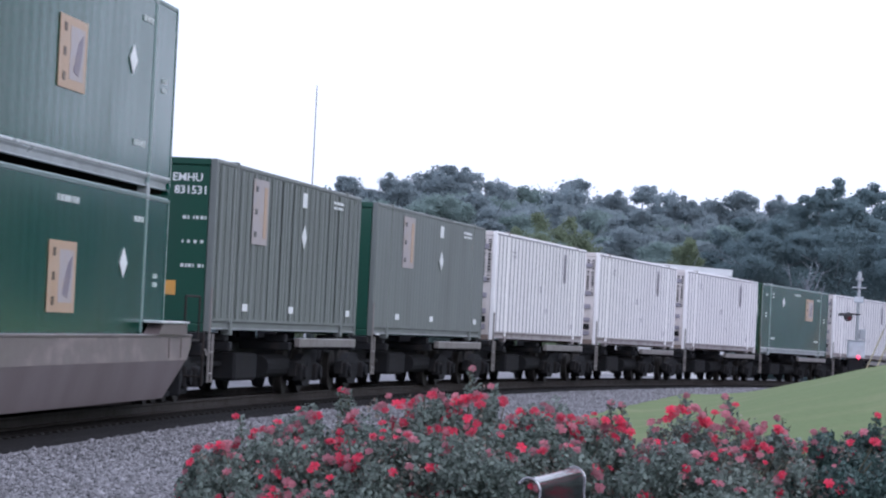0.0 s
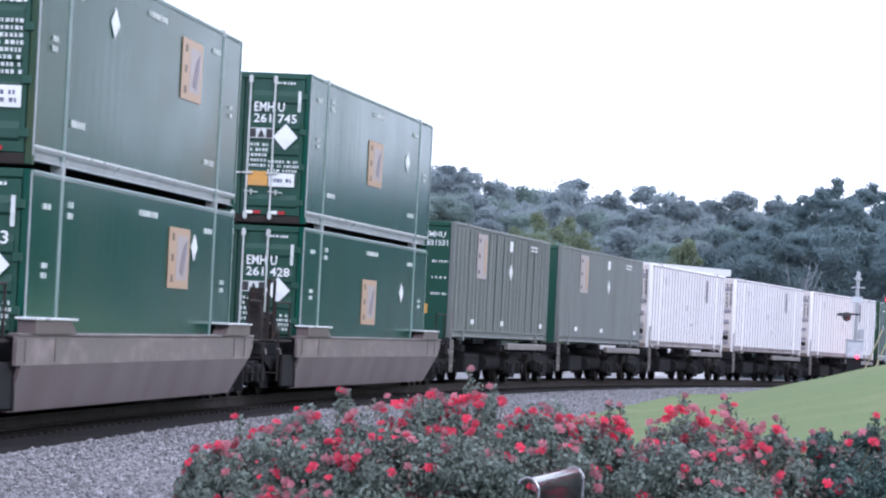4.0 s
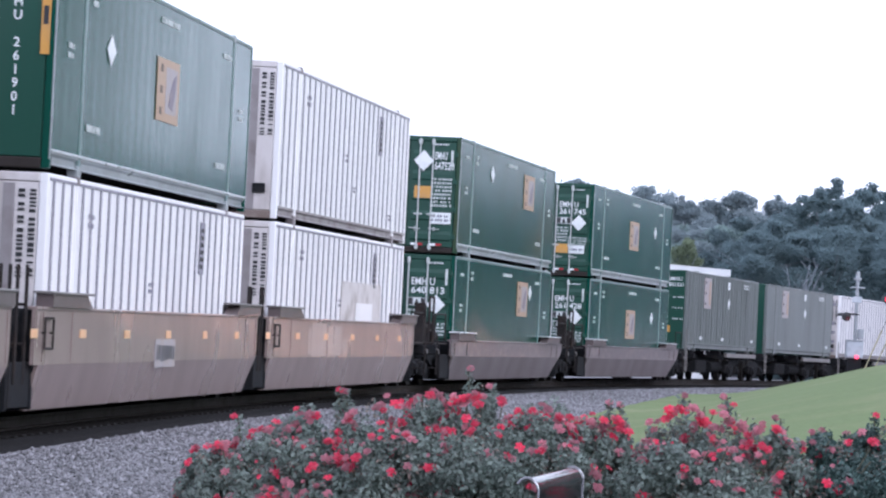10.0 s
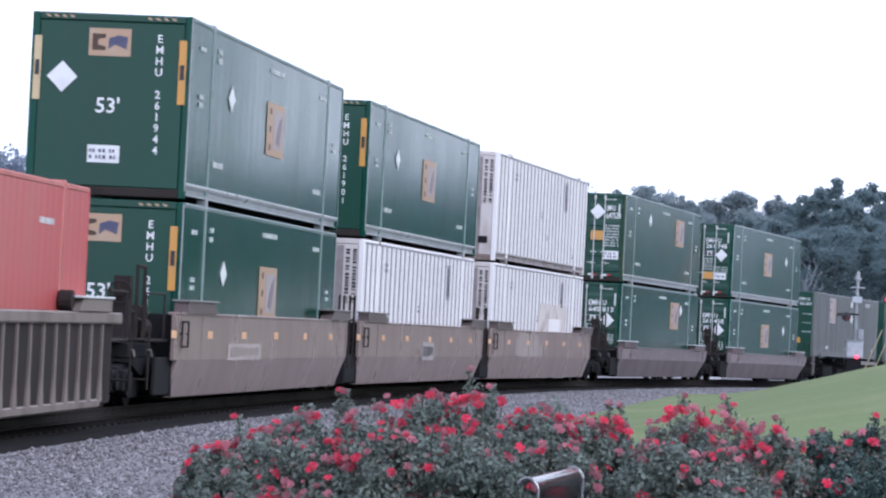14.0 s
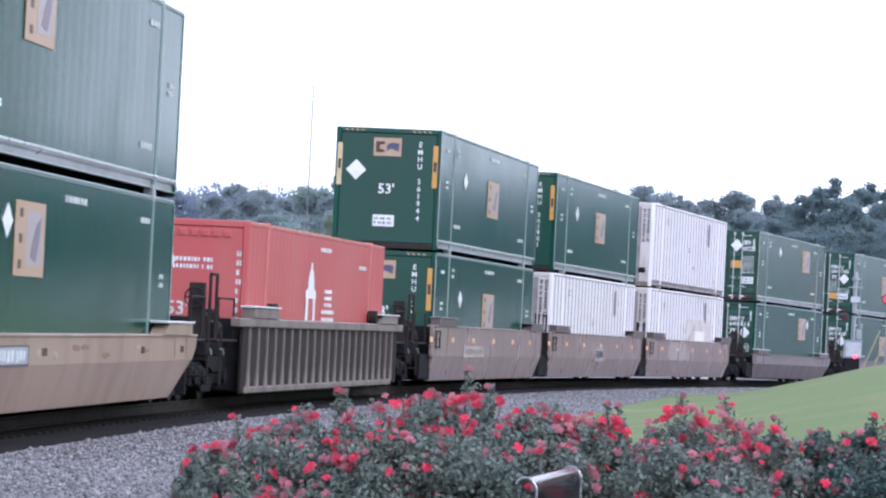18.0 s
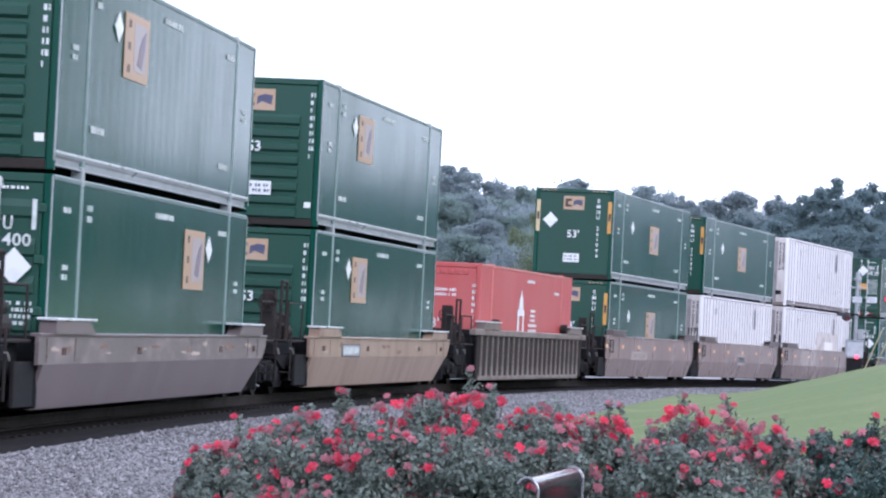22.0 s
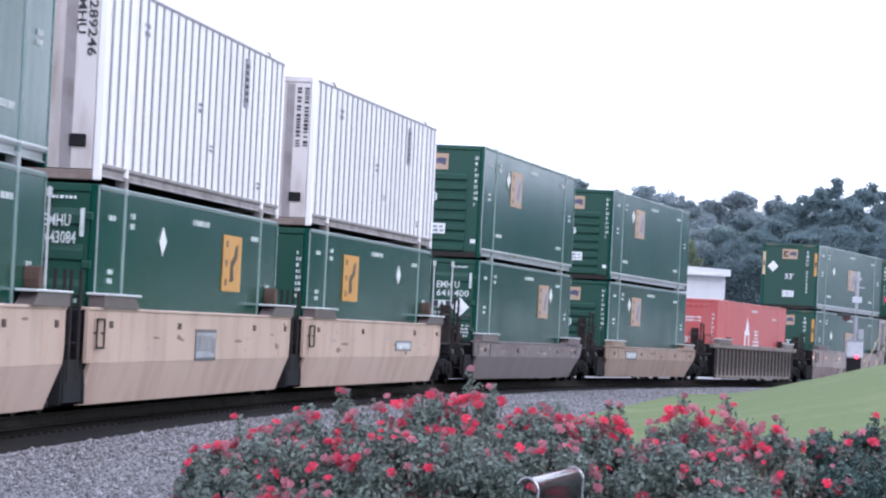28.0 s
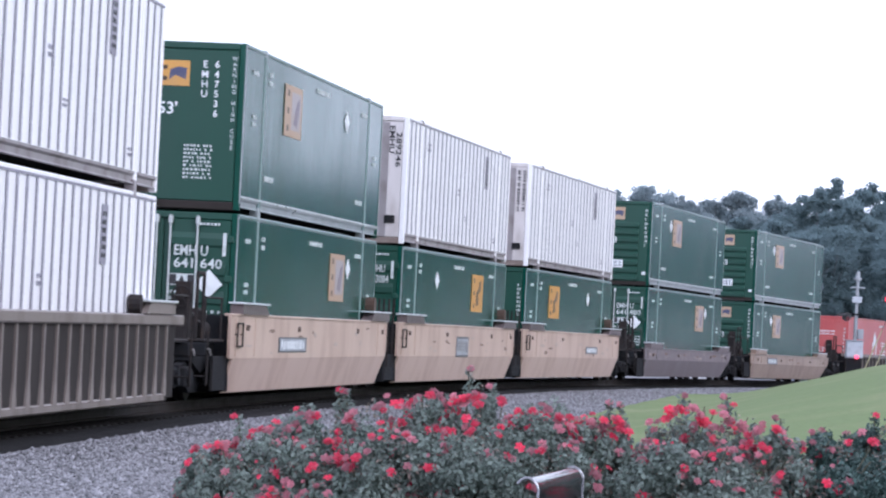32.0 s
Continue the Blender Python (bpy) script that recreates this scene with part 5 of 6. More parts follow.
CREST_X, CREST_Y = [c[0] for c in CREST], [c[1] for c in CREST]
for i, (px, py, airy) in enumerate(CREST):
    plant(px, py - 7 * airy, 300 + 14 * (i % 3), (1, 3)[i % 2] if airy else (0, 4, 2)[i % 3], i * 1.3, 1.2 if airy else 1.35)
    plant(px + 28, py + rng.uniform(30, 44), 322 + 8 * (i % 3), (0, 4, 2)[i % 3], i * 2.3, 1.4)
for i, (px, py, airy) in enumerate(NEAR_CREST):
    plant(px, py - 9 * airy, 244 + 9 * (i % 3), 6 if airy else 7, 0.7 + i * 1.9, 1.15)
for i in range(36):
    px = 420 + i * 27 + rng.uniform(-10, 10)
    plant(px, float(np.interp(px, CREST_X, CREST_Y)) + rng.uniform(34, 64), 275 + rng.uniform(-10, 18), (0, 2, 4, 5)[i % 4], i * 2.1, 1.25)
for i in range(28):
    px = 430 + i * 43 + rng.uniform(-15, 15)
    plant(px, 425 + rng.uniform(-28, 12), 250 + rng.uniform(-8, 8), (5, 4, 2)[i % 3] if px < 1330 else 7, i * 1.7, 1.45)
for i in range(9):
    plant(1345 + 33 * i, 398 + rng.uniform(-14, 22), 236 + rng.uniform(-5, 5), 7, i * 2.6, 1.3)

# low light-green growth beyond the train
for i, (px, depth, h, w) in enumerate(((1005, 196, crest_height(1005, 378, 196) - ground_z(196), 2.6), (900, 225, 8.0, 3.0), (1010, 222, 7.8, 2.8), (1212, 228, crest_height(1212, 406, 228) - ground_z(228), 2.0), (955, 200, crest_height(955, 372, 200) - ground_z(200), 2.6), (585, 205, crest_height(585, 370, 205) - ground_z(205), 2.6), (620, 222, 7.4, 2.6), (500, 215, 7.0, 3.0))):
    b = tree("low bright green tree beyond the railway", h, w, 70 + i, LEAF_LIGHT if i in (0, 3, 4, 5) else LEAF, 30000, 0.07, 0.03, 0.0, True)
    b.matrix_basis = Matrix.Translation(at_view(px, depth, ground_z(depth)))


def ridge(name, x0, x1, depth, top, seed, size=0.35):
    """A far wooded ridge: leaf sprays over a rolling crest."""
    blobs, rng = [], random.Random(seed)
    x = x0
    while x < x1:
        r = rng.uniform(5, 9)
        h = top(x)
        for z in np.arange(h - r, -6, -r * 1.1):
            blobs.append((x + rng.uniform(-2, 2), depth + rng.uniform(-6, 6), z, r, r * 0.7, r * rng.uniform(0.7, 1.0)))
        x += r * 0.8
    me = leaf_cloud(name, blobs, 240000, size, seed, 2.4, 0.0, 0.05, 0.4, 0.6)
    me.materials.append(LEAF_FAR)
    return tagged(new(name, me), "far wooded ridge with haze tinted into its leaves", "woods", kind="stuff")


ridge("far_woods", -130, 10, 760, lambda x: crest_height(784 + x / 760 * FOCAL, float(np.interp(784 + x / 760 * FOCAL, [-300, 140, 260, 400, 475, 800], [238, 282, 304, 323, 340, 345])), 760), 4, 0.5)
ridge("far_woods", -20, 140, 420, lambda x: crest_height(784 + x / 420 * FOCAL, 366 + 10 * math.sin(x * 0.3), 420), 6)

def mirrored_woods():
    """Unseen woods added beyond the lawn, to darken what the containers mirror."""
    rng = random.Random(21)
    blobs = []
    for k in range(110):
        a = radians(12 + 0.68 * k)
        d = 185 + rng.uniform(-12, 12)
        h = 21 + 3 * noise.noise((k * 0.23, 0, 0))
        for z in (1.5, 5.5, 9.5, 13.0, 16.0, h - 2.5):
            r = rng.uniform(2.6, 4.2)
            blobs.append((d * math.sin(a), d * math.cos(a), z, r, r, r * 0.9))
    me = leaf_cloud("woods", blobs, 140000, 0.55, 22, 0.4, 0.0, 0.05)
    me.materials.append(LEAF_SIDE)
    return tagged(new("woods", me), "unseen woods added to darken reflections in the containers", "woods", kind="stuff")


mirrored_woods()

# ---- buildings and masts beyond the train ----
def shed():
    t = thing("shed", "long white clapboard shed with pale metal roof beyond the railway", "shed")
    t.matrix_basis = Matrix.Translation((11.05, 205, ground_z(205)))
    g = -ground_z(205)
    for k in range(15):
        part("board", shared(("board",), lambda: prism([(-4.6, 0), (4.6, 0), (4.6, 0.38), (-4.6, 0.38)], -0.02, 0.02)), WHITEWALL, t, at=pose(0, -3.0, 0.39 * k, -2))
        part("board", shared(("end_board",), lambda: prism([(-3.0, 0), (3.0, 0), (3.0, 0.38), (-3.0, 0.38)], -0.02, 0.02)), WHITEWALL, t, at=pose(4.6, 0, 0.39 * k, -2, 0, 90))
    part("wall", soft_box(-4.58, 4.58, -2.97, 3.0, 0, g + 5.1), WHITEWALL, t)
    part("roof", prism([(-4.9, g + 5.3), (4.9, g + 5.05), (4.9, g + 5.3), (-4.9, g + 5.72)], -3.5, 3.4), ROOFMETAL, t)
    part("fascia", soft_box(-4.9, 4.9, -3.54, -3.5, g + 4.92, g + 5.1), WHITEWALL, t)
    part("corner_board", soft_box(4.5, 4.66, -3.06, -2.9, 0, g + 5.05), WHITEWALL, t)
    return t


shed()


def tank():
    t = thing("storage_tank", "slim white round-topped tank beyond the railway", "tank")
    t.matrix_basis = Matrix.Translation(at_view(668, 160, ground_z(160)))
    def shell():
        bm = bmesh.new()
        rings = [(0.31, 0), (0.31, 6.15), (0.28, 6.24), (0.2, 6.3), (0.08, 6.32)]
        loops = [[bm.verts.new((r * math.cos(a * math.pi / 10), r * math.sin(a * math.pi / 10), z)) for a in range(20)] for r, z in rings]
        for a, b in zip(loops, loops[1:]):
            for i in range(20):
                bm.faces.new((a[i], a[(i + 1) % 20], b[(i + 1) % 20], b[i]))
        bm.faces.new(loops[-1])
        return bm
    part("shell", shell(), WHITEWALL, t)
    part("pipe", rod(rod(bmesh.new(), (-0.38, -0.1, 0), (-0.38, -0.1, 5.3), 0.05), (-0.38, -0.1, 5.2), (-0.2, -0.1, 5.45), 0.08), WHITEWALL, t)
    for z in (1.5, 3.0, 4.5, 5.2):
        part("band", rod(bmesh.new(), (0, 0, z), (0, 0, z + 0.05), 0.335, 20), GALV, t)
    return t


tank()


def mast():
    t = thing("radio_mast", "thin pale whip aerial on a slim pole", "aerial")
    t.matrix_basis = Matrix.Translation(at_view(544, 180, ground_z(180)))
    part("pole", rod(bmesh.new(), (0, 0, 0), (0, 0, 6.2), 0.05, 8, 0.04), GALV, t)
    part("whip", rod(bmesh.new(), (0, 0, 6.2), (0, 0, 13.6), 0.04, 6, 0.026), WHIP, t)
    part("collar", rod(bmesh.new(), (0, 0, 6.1), (0, 0, 6.4), 0.07, 8), GALV, t)
    return t


mast()

def bare_tree(px, depth, h, seed):
    t = thing("bare_tree", "pale grey bare dead tree beyond the railway", "tree", "bare trees")
    t.matrix_basis = Matrix.Translation(at_view(px, depth, ground_z(depth)))
    rng = random.Random(seed)
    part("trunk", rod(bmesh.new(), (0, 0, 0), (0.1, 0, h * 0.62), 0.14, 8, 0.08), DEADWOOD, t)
    for k in range(7):
        z = h * rng.uniform(0.4, 0.62)
        x = rng.uniform(-1.5, 1.5)
        top = Vector((x, rng.uniform(-0.8, 0.8), h * rng.uniform(0.78, 1.0)))
        limb = part("limb", rod(bmesh.new(), (0.08, 0, z), top, 0.06, 6, 0.025), DEADWOOD, t)
        for j in range(4):
            p = Vector((0.08, 0, z)).lerp(top, rng.uniform(0.4, 0.95))
            part("twig", rod(bmesh.new(), p, p + Vector((rng.uniform(-0.7, 0.7), 0, rng.uniform(0.2, 0.8))), 0.028, 5, 0.01), DEADWOOD, limb)
    return t


bare_tree(1415, 225, 7.4, 5)

# ---- level crossing signal beyond the lawn ----
def crossing_signal(place, tall):
    t = thing("crossing_signal", "pale steel level crossing signal with lit red lamp", "crossing signal", "level crossing signals")
    t.matrix_basis = place
    part("pole", rod(bmesh.new(), (0, 0, 0), (0, 0, tall), 0.085, 12, 0.075), GALV, t)
    part("finial", rod(bmesh.new(), (0, 0, tall), (0, 0, tall + 0.28), 0.1, 10, 0.08), GALV, t)
    part("cap_ring", rod(bmesh.new(), (0, 0, tall - 0.08), (0, 0, tall + 0.02), 0.17, 12), GALV, t)
    part("cross_arm", soft_box(-0.75, 0.1, -0.12, -0.06, 3.2, 3.27), STEEL, t)
    part("sign_box", soft_box(-0.2, 0.2, -0.14, -0.08, 3.72, 3.98, 0.02), CABINET, t)
    part("bracket", soft_box(-0.3, 0.3, -0.1, 0.1, tall - 0.42, tall - 0.36), GALV, t)
    part("junction_box", soft_box(0.1, 0.34, -0.12, 0.12, 2.2, 2.62, 0.02), GALV, t)
    for s in (-0.42,):
        head = part("lamp_head", rod(bmesh.new(), (s, -0.1, 3.12), (s, -0.2, 3.12), 0.19, 18), BLACK, t)
        part("lens", rod(bmesh.new(), (s + 0.05, -0.2, 3.05), (s + 0.05, -0.23, 3.05), 0.09, 14), LAMP_DIM if s < 0 else BUD, head, "red lens")
        part("hood", soft_box(s - 0.42 if s < 0 else s, s if s < 0 else s + 0.2, -0.4, -0.1, 3.14, 3.24), BLACK, head)
    return t


crossing_signal(pose(17.45, 153.0, ground_z(153), 0, 0, 0), 4.75)


def relay_cabinet():
    t = thing("relay_cabinet", "white steel relay cabinet beside the level crossing", "cabinet")
    t.matrix_basis = pose(17.32, 152.0, ground_z(152), 0, 0, -4)
    g = -ground_z(152)
    part("body", soft_box(-0.36, 0.36, -0.3, 0.3, g + 0.95, g + 1.66, 0.03), CABINET, t)
    part("door", soft_box(-0.3, 0.3, -0.33, -0.3, g + 1.02, g + 1.6, 0.01), CABINET, t)
    part("roof_lip", soft_box(-0.42, 0.42, -0.36, 0.34, g + 1.66, g + 1.7, 0.01), GALV, t)
    part("base", soft_box(-0.3, 0.3, -0.25, 0.25, 0.0, g + 0.95), STEEL, t)
    for x in (0.1,):
        part("red_lamp", rod(bmesh.new(), (x, -0.34, g + 0.99), (x, -0.4, g + 0.99), 0.075, 12), LAMP_RED, t, "lit red lamp")
    return t


relay_cabinet()


def gate_lamp():
    t = thing("crossing_signal", "red round crossing lamp with black rim on a pale pole", "crossing signal", "level crossing signals")
    t.matrix_basis = pose(18.62, 152.0, ground_z(152))
    z = 3.45 - ground_z(152)
    part("pole", rod(bmesh.new(), (0.12, 0, 0), (0.12, 0, z + 0.5), 0.08, 10), GALV, t)
    part("rim", rod(bmesh.new(), (0, -0.12, z), (0, -0.17, z), 0.2, 20), BLACK, t)
    part("lens", rod(bmesh.new(), (0, -0.17, z), (0, -0.2, z), 0.14, 18), LAMP_MID, t, "lit red lens")
    return t


gate_lamp()


def guy_wire(x, lean):
    t = thing("guy_wire", "tan plastic guy wire guard leaning over the grass", "guy wire", "guy wires beside the lawn")
    t.matrix_basis = Matrix.Translation((x, 150, ground_z(150)))
    part("guard", rod(bmesh.new(), (0, 0, 0.2), (lean, 0, 2.6), 0.028, 8), GUARD, t)
    part("wire", rod(bmesh.new(), (lean, 0, 2.6), (lean * 3.2, 0, 7.9), 0.008, 6), STEEL, t)
    return t


guy_wire(17.25, 0.95)
guy_wire(17.65, 0.95)

# ---- a pickup truck on the road beyond the lawn, out of view; the train's paint mirrors its lamps ----
def pickup():
    t = thing("pickup_truck", "dark pickup truck with lit warm headlights on the road", "pickup truck")
    part("body", prism([(-2.6, 0.45), (2.2, 0.45), (2.28, 0.7), (2.25, 1.05), (1.3, 1.18), (-2.65, 1.12)], -0.92, 0.92), GLOSS, t)
    part("hood_nose", prism([(2.2, 1.05), (2.7, 1.04), (2.66, 1.09), (2.2, 1.14)], -0.92, 0.92), GLOSS, t)
    part("cab", prism([(-0.9, 1.12), (1.3, 1.14), (0.55, 1.78), (-0.7, 1.8)], -0.8, 0.8), GLOSS, t)
    part("bumper", soft_box(2.6, 2.76, -0.9, 0.9, 0.45, 0.66, 0.03), RIM, t)
    part("grille", soft_box(2.6, 2.69, -0.5, 0.5, 0.72, 1.0, 0.02), STEEL, t)
    for x in (-1.75, 1.75):
        for y in (-0.85, 0.85):
            w = part("wheel", rod(bmesh.new(), (x, y - 0.12, 0.38), (x, y + 0.12, 0.38), 0.38, 20), STEEL, t)
            part("rim", rod(bmesh.new(), (x, y - 0.13, 0.38), (x, y + 0.13, 0.38), 0.22, 14), RIM, w)
    # Long tube round each lens, added to block light beside the beam.
    def housing(y):
        bm, ring = bmesh.new(), [(math.cos(q * math.pi / 8), math.sin(q * math.pi / 8)) for q in range(16)]
        loops = [[bm.verts.new((x, y + r * c, 0.92 + r * d)) for c, d in ring] for x, r in ((2.3, 0.1), (2.78, 0.1), (2.78, 0.125), (2.3, 0.125))]
        for a, b in zip(loops, loops[1:]):
            for k in range(16):
                bm.faces.new((a[k], a[(k + 1) % 16], b[(k + 1) % 16], b[k]))
        return bm
    for y in (-0.7, 0.7):
        h = part("headlight", housing(y), STEEL, t, "deep headlight tube added to narrow the beam")
        part("lens", rod(bmesh.new(), (2.3, y, 0.92), (2.34, y, 0.92), 0.085, 16), LAMP_HEAD, h, "lit warm headlight")
    return t


truck_on_road = pickup()
ROAD_Z = ground_z(165)
ROAD = [(t, pose(x, y, ROAD_Z, 0, 0, turn)) for t, x, y, turn in (
    (0.0, 52.0, 170.0, 180), (5.0, 38.0, 169.0, 182), (7.5, 30.5, 167.5, 190), (8.3, 28.6, 166.3, 212), (8.7, 27.8, 164.6, 246), (9.0, 27.3, 162.8, 257), (9.5, 26.9, 160.0, 262),
    (10.0, 26.7, 157.0, 266), (11.0, 26.9, 150.0, 274), (12.0, 28.5, 142.5, 288), (14.0, 37.0, 129.0, 308), (20.0, 74.0, 92.0, 318), (32.0, 140.0, 30.0, 318))]
truck_on_road.matrix_basis = ROAD[0][1]

# ---- bench in front of the roses ----
def bench():
    t = thing("bench", "glossy black metal park bench with rolled back", "bench")
    t.matrix_basis = pose(0.36, 15.2, ground_z(15.2), 0, 0, -9.4)
    z0 = 0.87 - ground_z(15.2)
    arc = [(0.055 - 0.075 * math.cos(a), z0 - 0.075 + 0.075 * math.sin(a)) for a in np.linspace(0.7, 2.75, 44)]
    arc = [(x * 0.7, z) for x, z in arc]
    outline = arc + [(0.086, z0 - 0.1), (0.089, z0 - 0.3), (0.11, z0 - 0.45), (0.18, z0 - 0.5), (0.5, z0 - 0.49), (0.56, z0 - 0.53)]
    def sheet_mesh():
        bm = bmesh.new()
        rows = []
        for y in (0.0, 1.5):
            rows.append([bm.verts.new((x, y, z)) for x, z in outline])
        for i in range(len(outline) - 1):
            bm.faces.new((rows[0][i], rows[0][i + 1], rows[1][i + 1], rows[1][i]))
        bmesh.ops.recalc_face_normals(bm, faces=bm.faces)
        bmesh.ops.solidify(bm, geom=bm.faces[:], thickness=0.006)
        return bm
    part("seat_sheet", sheet_mesh(), GLOSS, t)
    for y in (0.0, 1.5):
        def rim():
            bm = bmesh.new()
            for a, b in zip(outline, outline[1:]):
                rod(bm, (a[0], y, a[1]), (b[0], y, b[1]), 0.0055, 10)
            return bm
        part("end_rim", rim(), RIM, t, "worn bright tube rim")
        part("leg", rod(bmesh.new(), (0.18, y, z0 - 0.5), (0.1, y, 0.0), 0.02, 10), GLOSS, t)
        part("leg", rod(bmesh.new(), (0.5, y, z0 - 0.5), (0.55, y, 0.0), 0.02, 10), GLOSS, t)
    return t


bench()

# ---- rose bushes ----
def rose_mesh(seed, r):
    """An open double rose: rings of cupped petals round a heart."""
    rng = random.Random(seed)
    bm = bmesh.new()
    for ring, (count, rad, lift, tilt) in enumerate(((6, 1.0, 0.0, 0.35), (5, 0.72, 0.18, 0.8), (4, 0.42, 0.3, 1.2))):
        for k in range(count):
            a = 6.283 * (k + 0.5 * ring) / count + rng.uniform(-0.2, 0.2)
            c, s = math.cos(a), math.sin(a)
            w = rad * 0.62 * rng.uniform(0.85, 1.15)
            pts = [(0.1, 0, 0), (0.55, -w * 0.55, 0.12), (1.0, -w * 0.4, tilt * 0.5), (1.06, 0, tilt * 0.55), (1.0, w * 0.4, tilt * 0.5), (0.55, w * 0.55, 0.12)]
            vs = []
            for x, y, z in pts:
                x, z = x * rad, z * rad + lift
                vs.append(bm.verts.new((r * (x * c - y * s), r * (x * s + y * c), r * z)))
            mid = bm.verts.new((r * 0.55 * rad * c, r * 0.55 * rad * s, r * (lift + 0.02)))
            for i in range(6):
                bm.faces.new((mid, vs[i], vs[(i + 1) % 6]))
    return bm


ROSES = [to_mesh(rose_mesh(i, 0.027), "rose") for i in range(4)]


def rose_bush(label, place, lobes, leaves, roses, seed, leaf=LEAF_ROSE, sprigs=()):
    rng = random.Random(seed)
    t = thing("rose_bush", label, "rose bush", "rose bushes")
    t.matrix_basis = place
    def canes():
        bm = bmesh.new()
        for x, y, z, rx, ry, rz in lobes:
            for k in range(7):
                a, b = rng.uniform(-0.8, 0.8), rng.uniform(-0.6, 0.6)
                mid = Vector((x * 0.8 + a * rx * 0.4, y + b * ry * 0.4, z * 0.5))
                rod(bm, (x * 0.55, y * 0.5, 0), mid, 0.008, 5, 0.006)
                rod(bm, mid, (x + a * rx, y + b * ry, z + rz * rng.uniform(0.3, 1.05)), 0.006, 5, 0.003)
        return bm
    part("stem", canes(), STEM, t, "thin brown-green stems", kind="stuff")
    clumps = []
    for x, y, z, rx, ry, rz in lobes:
        for k in range(15):
            d = Vector((rng.gauss(0, 1), rng.gauss(-0.35, 0.9), rng.gauss(0.2, 0.8))).normalized()
            f = rng.uniform(0.2, 0.4)
            clumps.append((x + d.x * rx * 0.86, y + d.y * ry * 0.86, z + d.z * rz * 0.86, rx * f, ry * f, rz * f * 0.8))
    part("foliage", leaf_cloud("foliage", clumps, leaves * 3 // 5, 0.0145, seed, 0.7, 0.0, 0.12), leaf, t, "small rose leaves", kind="stuff")
    part("foliage", leaf_cloud("foliage", [(x, y, z, rx * 0.84, ry * 0.84, rz * 0.84) for x, y, z, rx, ry, rz in lobes], leaves // 3, 0.0135, seed + 9, 0.8, 3.0, 0.05), leaf, t, "small inner rose leaves", kind="stuff")
    def bloom(p, out, big):
        turn = out.to_track_quat("Z", "Y").to_matrix().to_4x4()
        m = Matrix.Translation(p) @ turn @ pose(0, 0, 0, 0, 0, rng.uniform(0, 360)) @ Matrix.Scale(big, 4)
        part("rose", ROSES[rng.randrange(4)], PETAL if rng.random() < 0.45 else PETAL_PINK, t, at=m)
    for k in range(int(roses * 1.05)):
        x, y, z, rx, ry, rz = rng.choices(lobes, [b[3] if b[3] < 0.4 else 0.2 for b in lobes])[0]
        d = Vector((rng.gauss(0, 1), -abs(rng.gauss(0, 1)) * 0.9, rng.gauss(0.55, 0.75))).normalized()
        p = Vector((x + d.x * rx * 1.03, y + d.y * ry * 1.03, z + d.z * rz * 1.03))
        bloom(p, d + Vector((0, -0.5, 0.35)), rng.uniform(0.65, 1.15))
        for extra in range(rng.choice((0, 0, 0, 1, 2))):
            bloom(p + Vector((rng.uniform(-0.06, 0.06), rng.uniform(-0.02, 0.02), rng.uniform(-0.05, 0.05))), d + Vector((0, -0.6, 0.2)), rng.uniform(0.6, 1.0))
    for x, y, z, rx, ry, rz in lobes:
        if y > -0.2:
            for k in range(14 if leaf == LEAF_ROSE else 4):
                a = rng.uniform(-1.0, 1.0)
                d = Vector((math.sin(a), -0.5, math.cos(a) * 0.95))
                bloom(Vector((x + d.x * rx, y + d.y * ry, z + d.z * rz + rng.uniform(-0.03, 0.02))), d + Vector((0, -0.4, 0)), rng.uniform(0.7, 1.15))
    for x, y, z, rx, ry, rz in lobes:
        for k in range(4 if leaf == LEAF_ROSE else 1):
            a = rng.uniform(-1.2, 1.2)
            d = Vector((math.sin(a), -rng.uniform(0.3, 0.9), math.cos(a)))
            bloom(Vector((x + d.x * rx, y + d.y * ry * 0.9, z + d.z * rz * 0.95)), d + Vector((0, -0.4, 0)), rng.uniform(0.3, 0.55))
    for tip, foot in sprigs:
        tip, foot = Vector(tip), Vector(foot)
        part("sprig_stem", rod(bmesh.new(), foot, tip, 0.005, 5, 0.003), STEM, t)
        at = [(foot.lerp(tip, q), 0.036 - 0.018 * q) for q in (0.1, 0.3, 0.5, 0.7, 0.92)]
        part("sprig_leaves", leaf_cloud("sprig_leaves", [(p.x, p.y, p.z, r, r, r * 0.8) for p, r in at], 80, 0.0135, seed + 3, 0.8, 0.0, 0.3), leaf, t, "a few leaves on a tall shoot", kind="stuff")
        bloom(tip + Vector((rng.uniform(-0.03, 0.03), -0.01, 0.0)), Vector((0, -0.7, 0.6)), 0.75)
    part("young_shoot", leaf_cloud("young_shoot", [(x, y, z, rx * 0.84, ry * 0.84, rz * 0.84) for x, y, z, rx, ry, rz in lobes if y > -0.45], leaves // 10, 0.013, seed + 50, 0.8, 3.0, 0.06), SHOOT, t, "small reddish young shoots", kind="stuff")
    return t


GZ = ground_z(18)


def lobe(px, py, y, rx, rz, ry=0.35):
    """A lobe whose crown shows at that place of the view, rx wide and rz tall to either side."""
    d = 18 + y
    return ((px - 784 + (py - 441) * 0.0494) / FOCAL * d, y, crest_height(px, py, d) - GZ - rz, rx, ry, rz)


def sprig(px, py, low):
    """A tall shoot whose tip shows at that place of the view, rising from low picture units beneath it."""
    d = 18.0
    x = (px - 784 + (py - 441) * 0.0494) / FOCAL * d
    top = crest_height(px, py, d) - GZ
    return ((x, 0.0, top), (x + 0.02, 0.02, top - low / FOCAL * d))


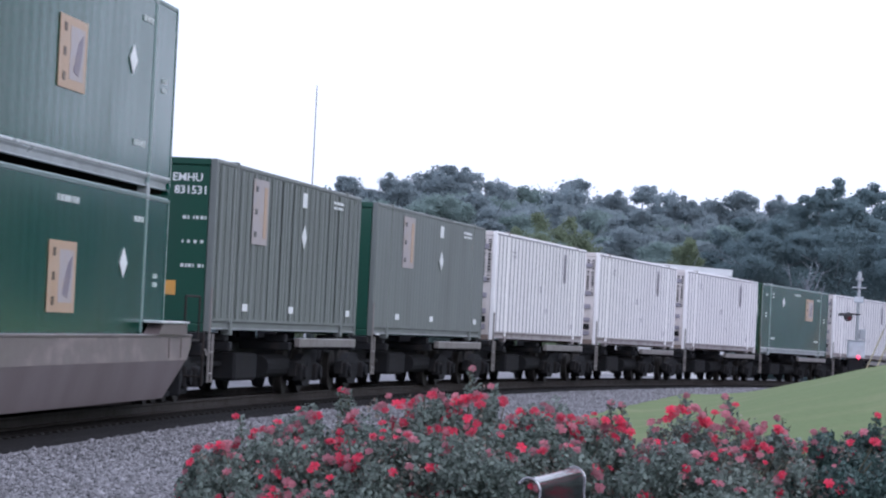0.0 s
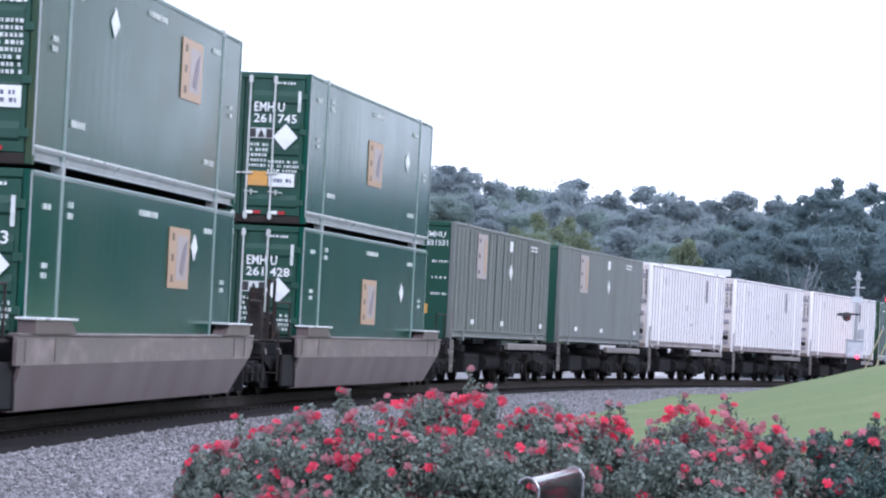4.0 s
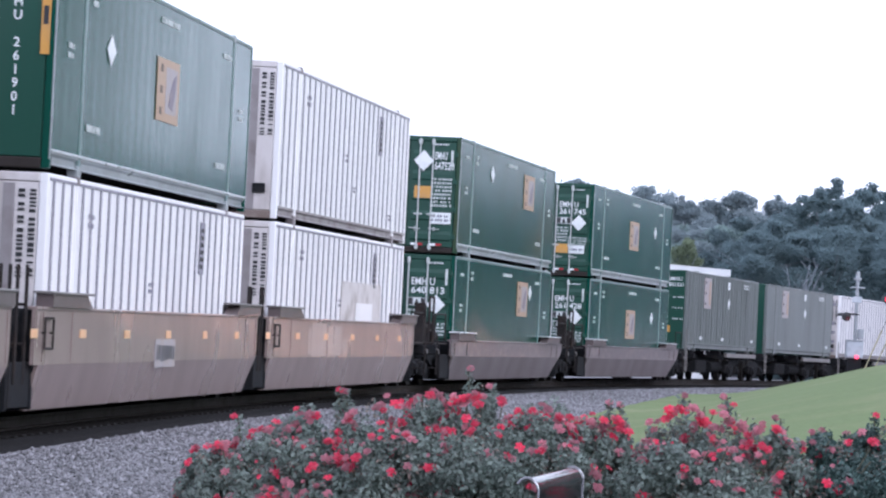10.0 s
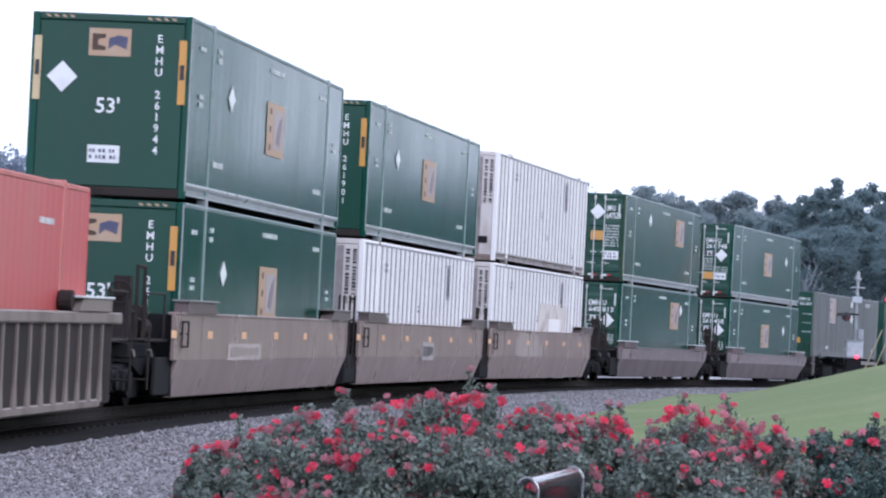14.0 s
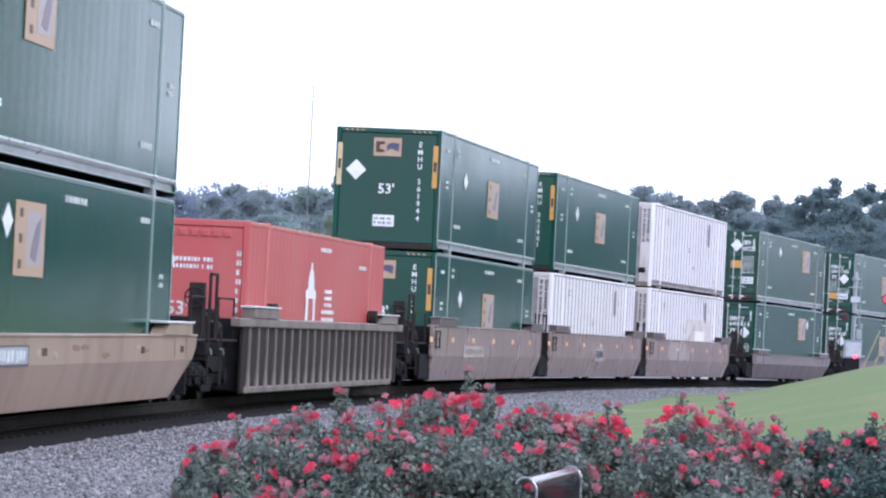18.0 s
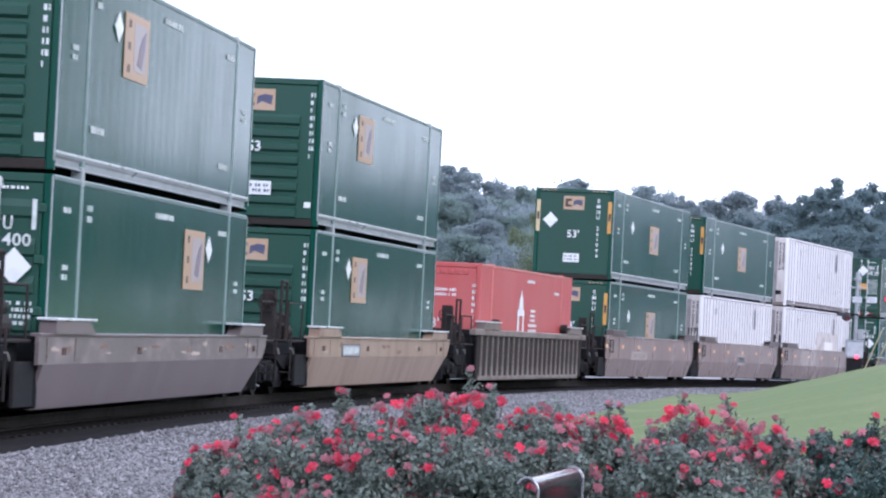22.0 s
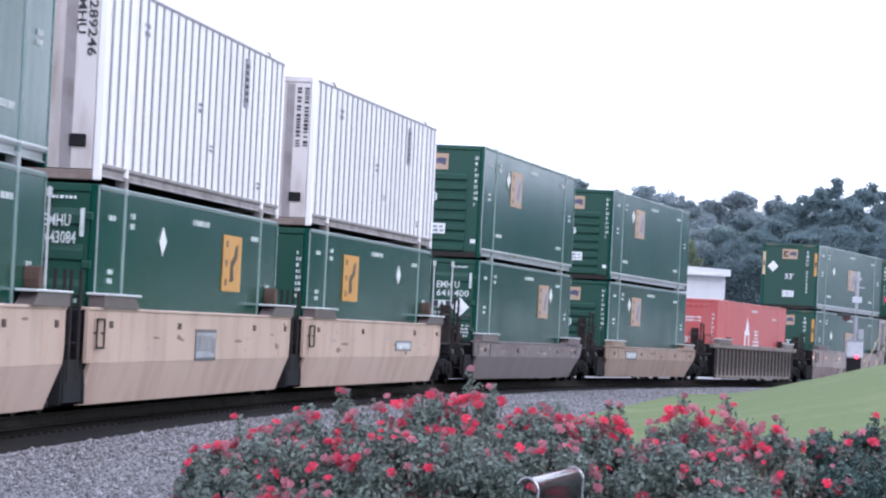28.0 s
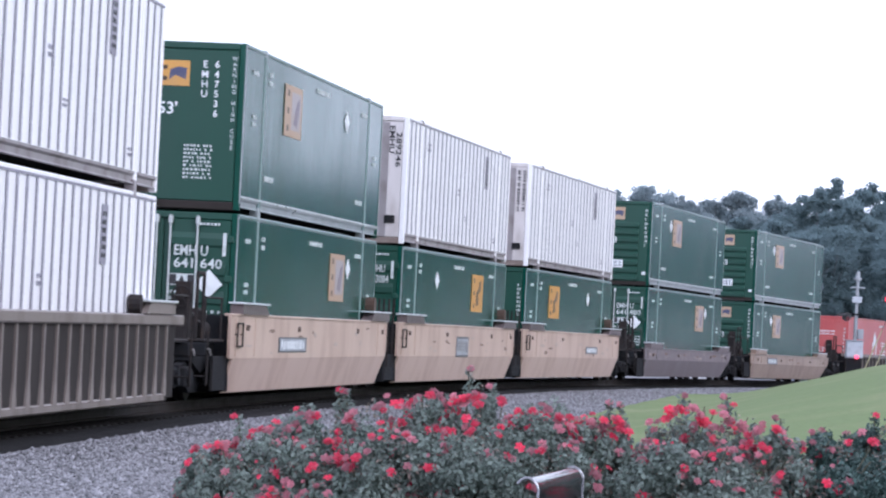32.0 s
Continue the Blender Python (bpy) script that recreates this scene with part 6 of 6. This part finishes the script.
rose_bush("broad bush of red roses with grey-green leaves", Matrix.Translation((0, 18, GZ)),
          [lobe(382, 778, -0.1, 0.17, 0.3), lobe(480, 750, 0, 0.24, 0.35), lobe(580, 722, 0.05, 0.27, 0.4), lobe(680, 708, 0, 0.28, 0.4), lobe(760, 694, 0.05, 0.26, 0.4), lobe(850, 690, 0, 0.25, 0.4), lobe(950, 716, 0, 0.28, 0.4), lobe(1045, 735, 0.1, 0.17, 0.35), lobe(1085, 738, 0.1, 0.1, 0.3),
           lobe(440, 805, -0.3, 0.25, 0.35), lobe(560, 780, -0.35, 0.3, 0.35), lobe(700, 765, -0.4, 0.32, 0.35), lobe(850, 758, -0.4, 0.32, 0.35), lobe(990, 778, -0.35, 0.3, 0.35), lobe(600, 840, -0.5, 0.5, 0.35), lobe(900, 840, -0.5, 0.5, 0.35)], 215000, 210, 1,
          sprigs=[sprig(422, 737, 45), sprig(598, 690, 45), sprig(612, 693, 40), sprig(828, 652, 60), sprig(870, 684, 30), sprig(1075, 712, 40), sprig(1095, 716, 45)])
rose_bush("rounded bush of red roses beside the lawn", Matrix.Translation((0, 18, GZ)),
          [lobe(1145, 778, 0.1, 0.15, 0.35), lobe(1205, 716, 0, 0.2, 0.4), lobe(1270, 725, 0, 0.22, 0.4), lobe(1345, 748, -0.1, 0.2, 0.35), lobe(1180, 775, -0.35, 0.3, 0.35), lobe(1300, 795, -0.35, 0.28, 0.35), lobe(1240, 840, -0.5, 0.4, 0.35), lobe(1392, 782, -0.2, 0.15, 0.3), lobe(1410, 815, -0.3, 0.15, 0.3)], 125000, 84, 2,
          sprigs=[sprig(1208, 700, 30), sprig(1285, 702, 35), sprig(1380, 740, 50)])
rose_bush("low bush of few red roses, shade in its leaf colour", Matrix.Translation((0, 18, GZ)),
          [lobe(1435, 778, 0, 0.16, 0.3), lobe(1480, 772, 0, 0.18, 0.35), lobe(1525, 762, 0.1, 0.2, 0.35), lobe(1580, 752, 0.1, 0.26, 0.38), lobe(1480, 815, -0.35, 0.26, 0.3), lobe(1580, 800, -0.35, 0.3, 0.35)], 105000, 16, 3, LEAF_SHADED,
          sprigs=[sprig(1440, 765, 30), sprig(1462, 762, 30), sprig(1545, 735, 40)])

# ---- loose stones and sleepers ----
def gravel_field():
    rng = np.random.default_rng(9)
    n = 64000
    base = np.array([(1, 0, 0), (-1, 0, 0), (0, 1, 0), (0, -1, 0), (0, 0, 0.75), (0, 0, -0.75)], float)
    tri = np.array([(0, 2, 4), (2, 1, 4), (1, 3, 4), (3, 0, 4), (2, 0, 5), (1, 2, 5), (3, 1, 5), (0, 3, 5)])
    s = -44 + 124 * rng.uniform(0, 1, n) ** 1.25
    lat = 2.0 + rng.uniform(0, 1, n) * (3.2 + 0.045 * (s + 44))
    th = np.interp(s, SG, TH)
    x, y = np.interp(s, SG, TX) + lat * np.cos(th), np.interp(s, SG, TY) - lat * np.sin(th)
    size = rng.uniform(0.012, 0.034, n) * (1 + 0.6 * (rng.uniform(0, 1, n) > 0.93))
    z = fall(np.clip(y - 69, -60, 150)) - 0.235
    a = rng.uniform(0, 6.28, n)
    jit = base[None] * rng.uniform(0.6, 1.25, (n, 6, 1)) * size[:, None, None]
    ca, sa = np.cos(a)[:, None], np.sin(a)[:, None]
    v = np.stack([jit[..., 0] * ca - jit[..., 1] * sa + x[:, None], jit[..., 0] * sa + jit[..., 1] * ca + y[:, None], jit[..., 2] + (z + 0.3 * size)[:, None]], -1)
    f = (tri[None] + 6 * np.arange(n)[:, None, None]).reshape(-1, 3)
    me = bpy.data.meshes.new("gravel")
    me.from_pydata(v.reshape(-1, 3).tolist(), [], f.tolist())
    me.materials.append(STONE)
    return tagged(new("gravel", me), "loose pale crushed stones beside the track", "gravel", kind="stuff")


gravel_field()
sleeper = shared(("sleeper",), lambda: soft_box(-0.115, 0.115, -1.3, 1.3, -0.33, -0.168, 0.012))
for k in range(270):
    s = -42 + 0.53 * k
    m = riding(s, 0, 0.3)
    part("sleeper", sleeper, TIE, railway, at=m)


# ---- what moves: the whole train, at about eight metres a second ----
def motions():
    walk(truck_on_road, ROAD)
    for t, place, z in RIDERS:
        walk(t, [(k, riding(train_at(k) + place, z)) for k in range(0, 33)])


motions()
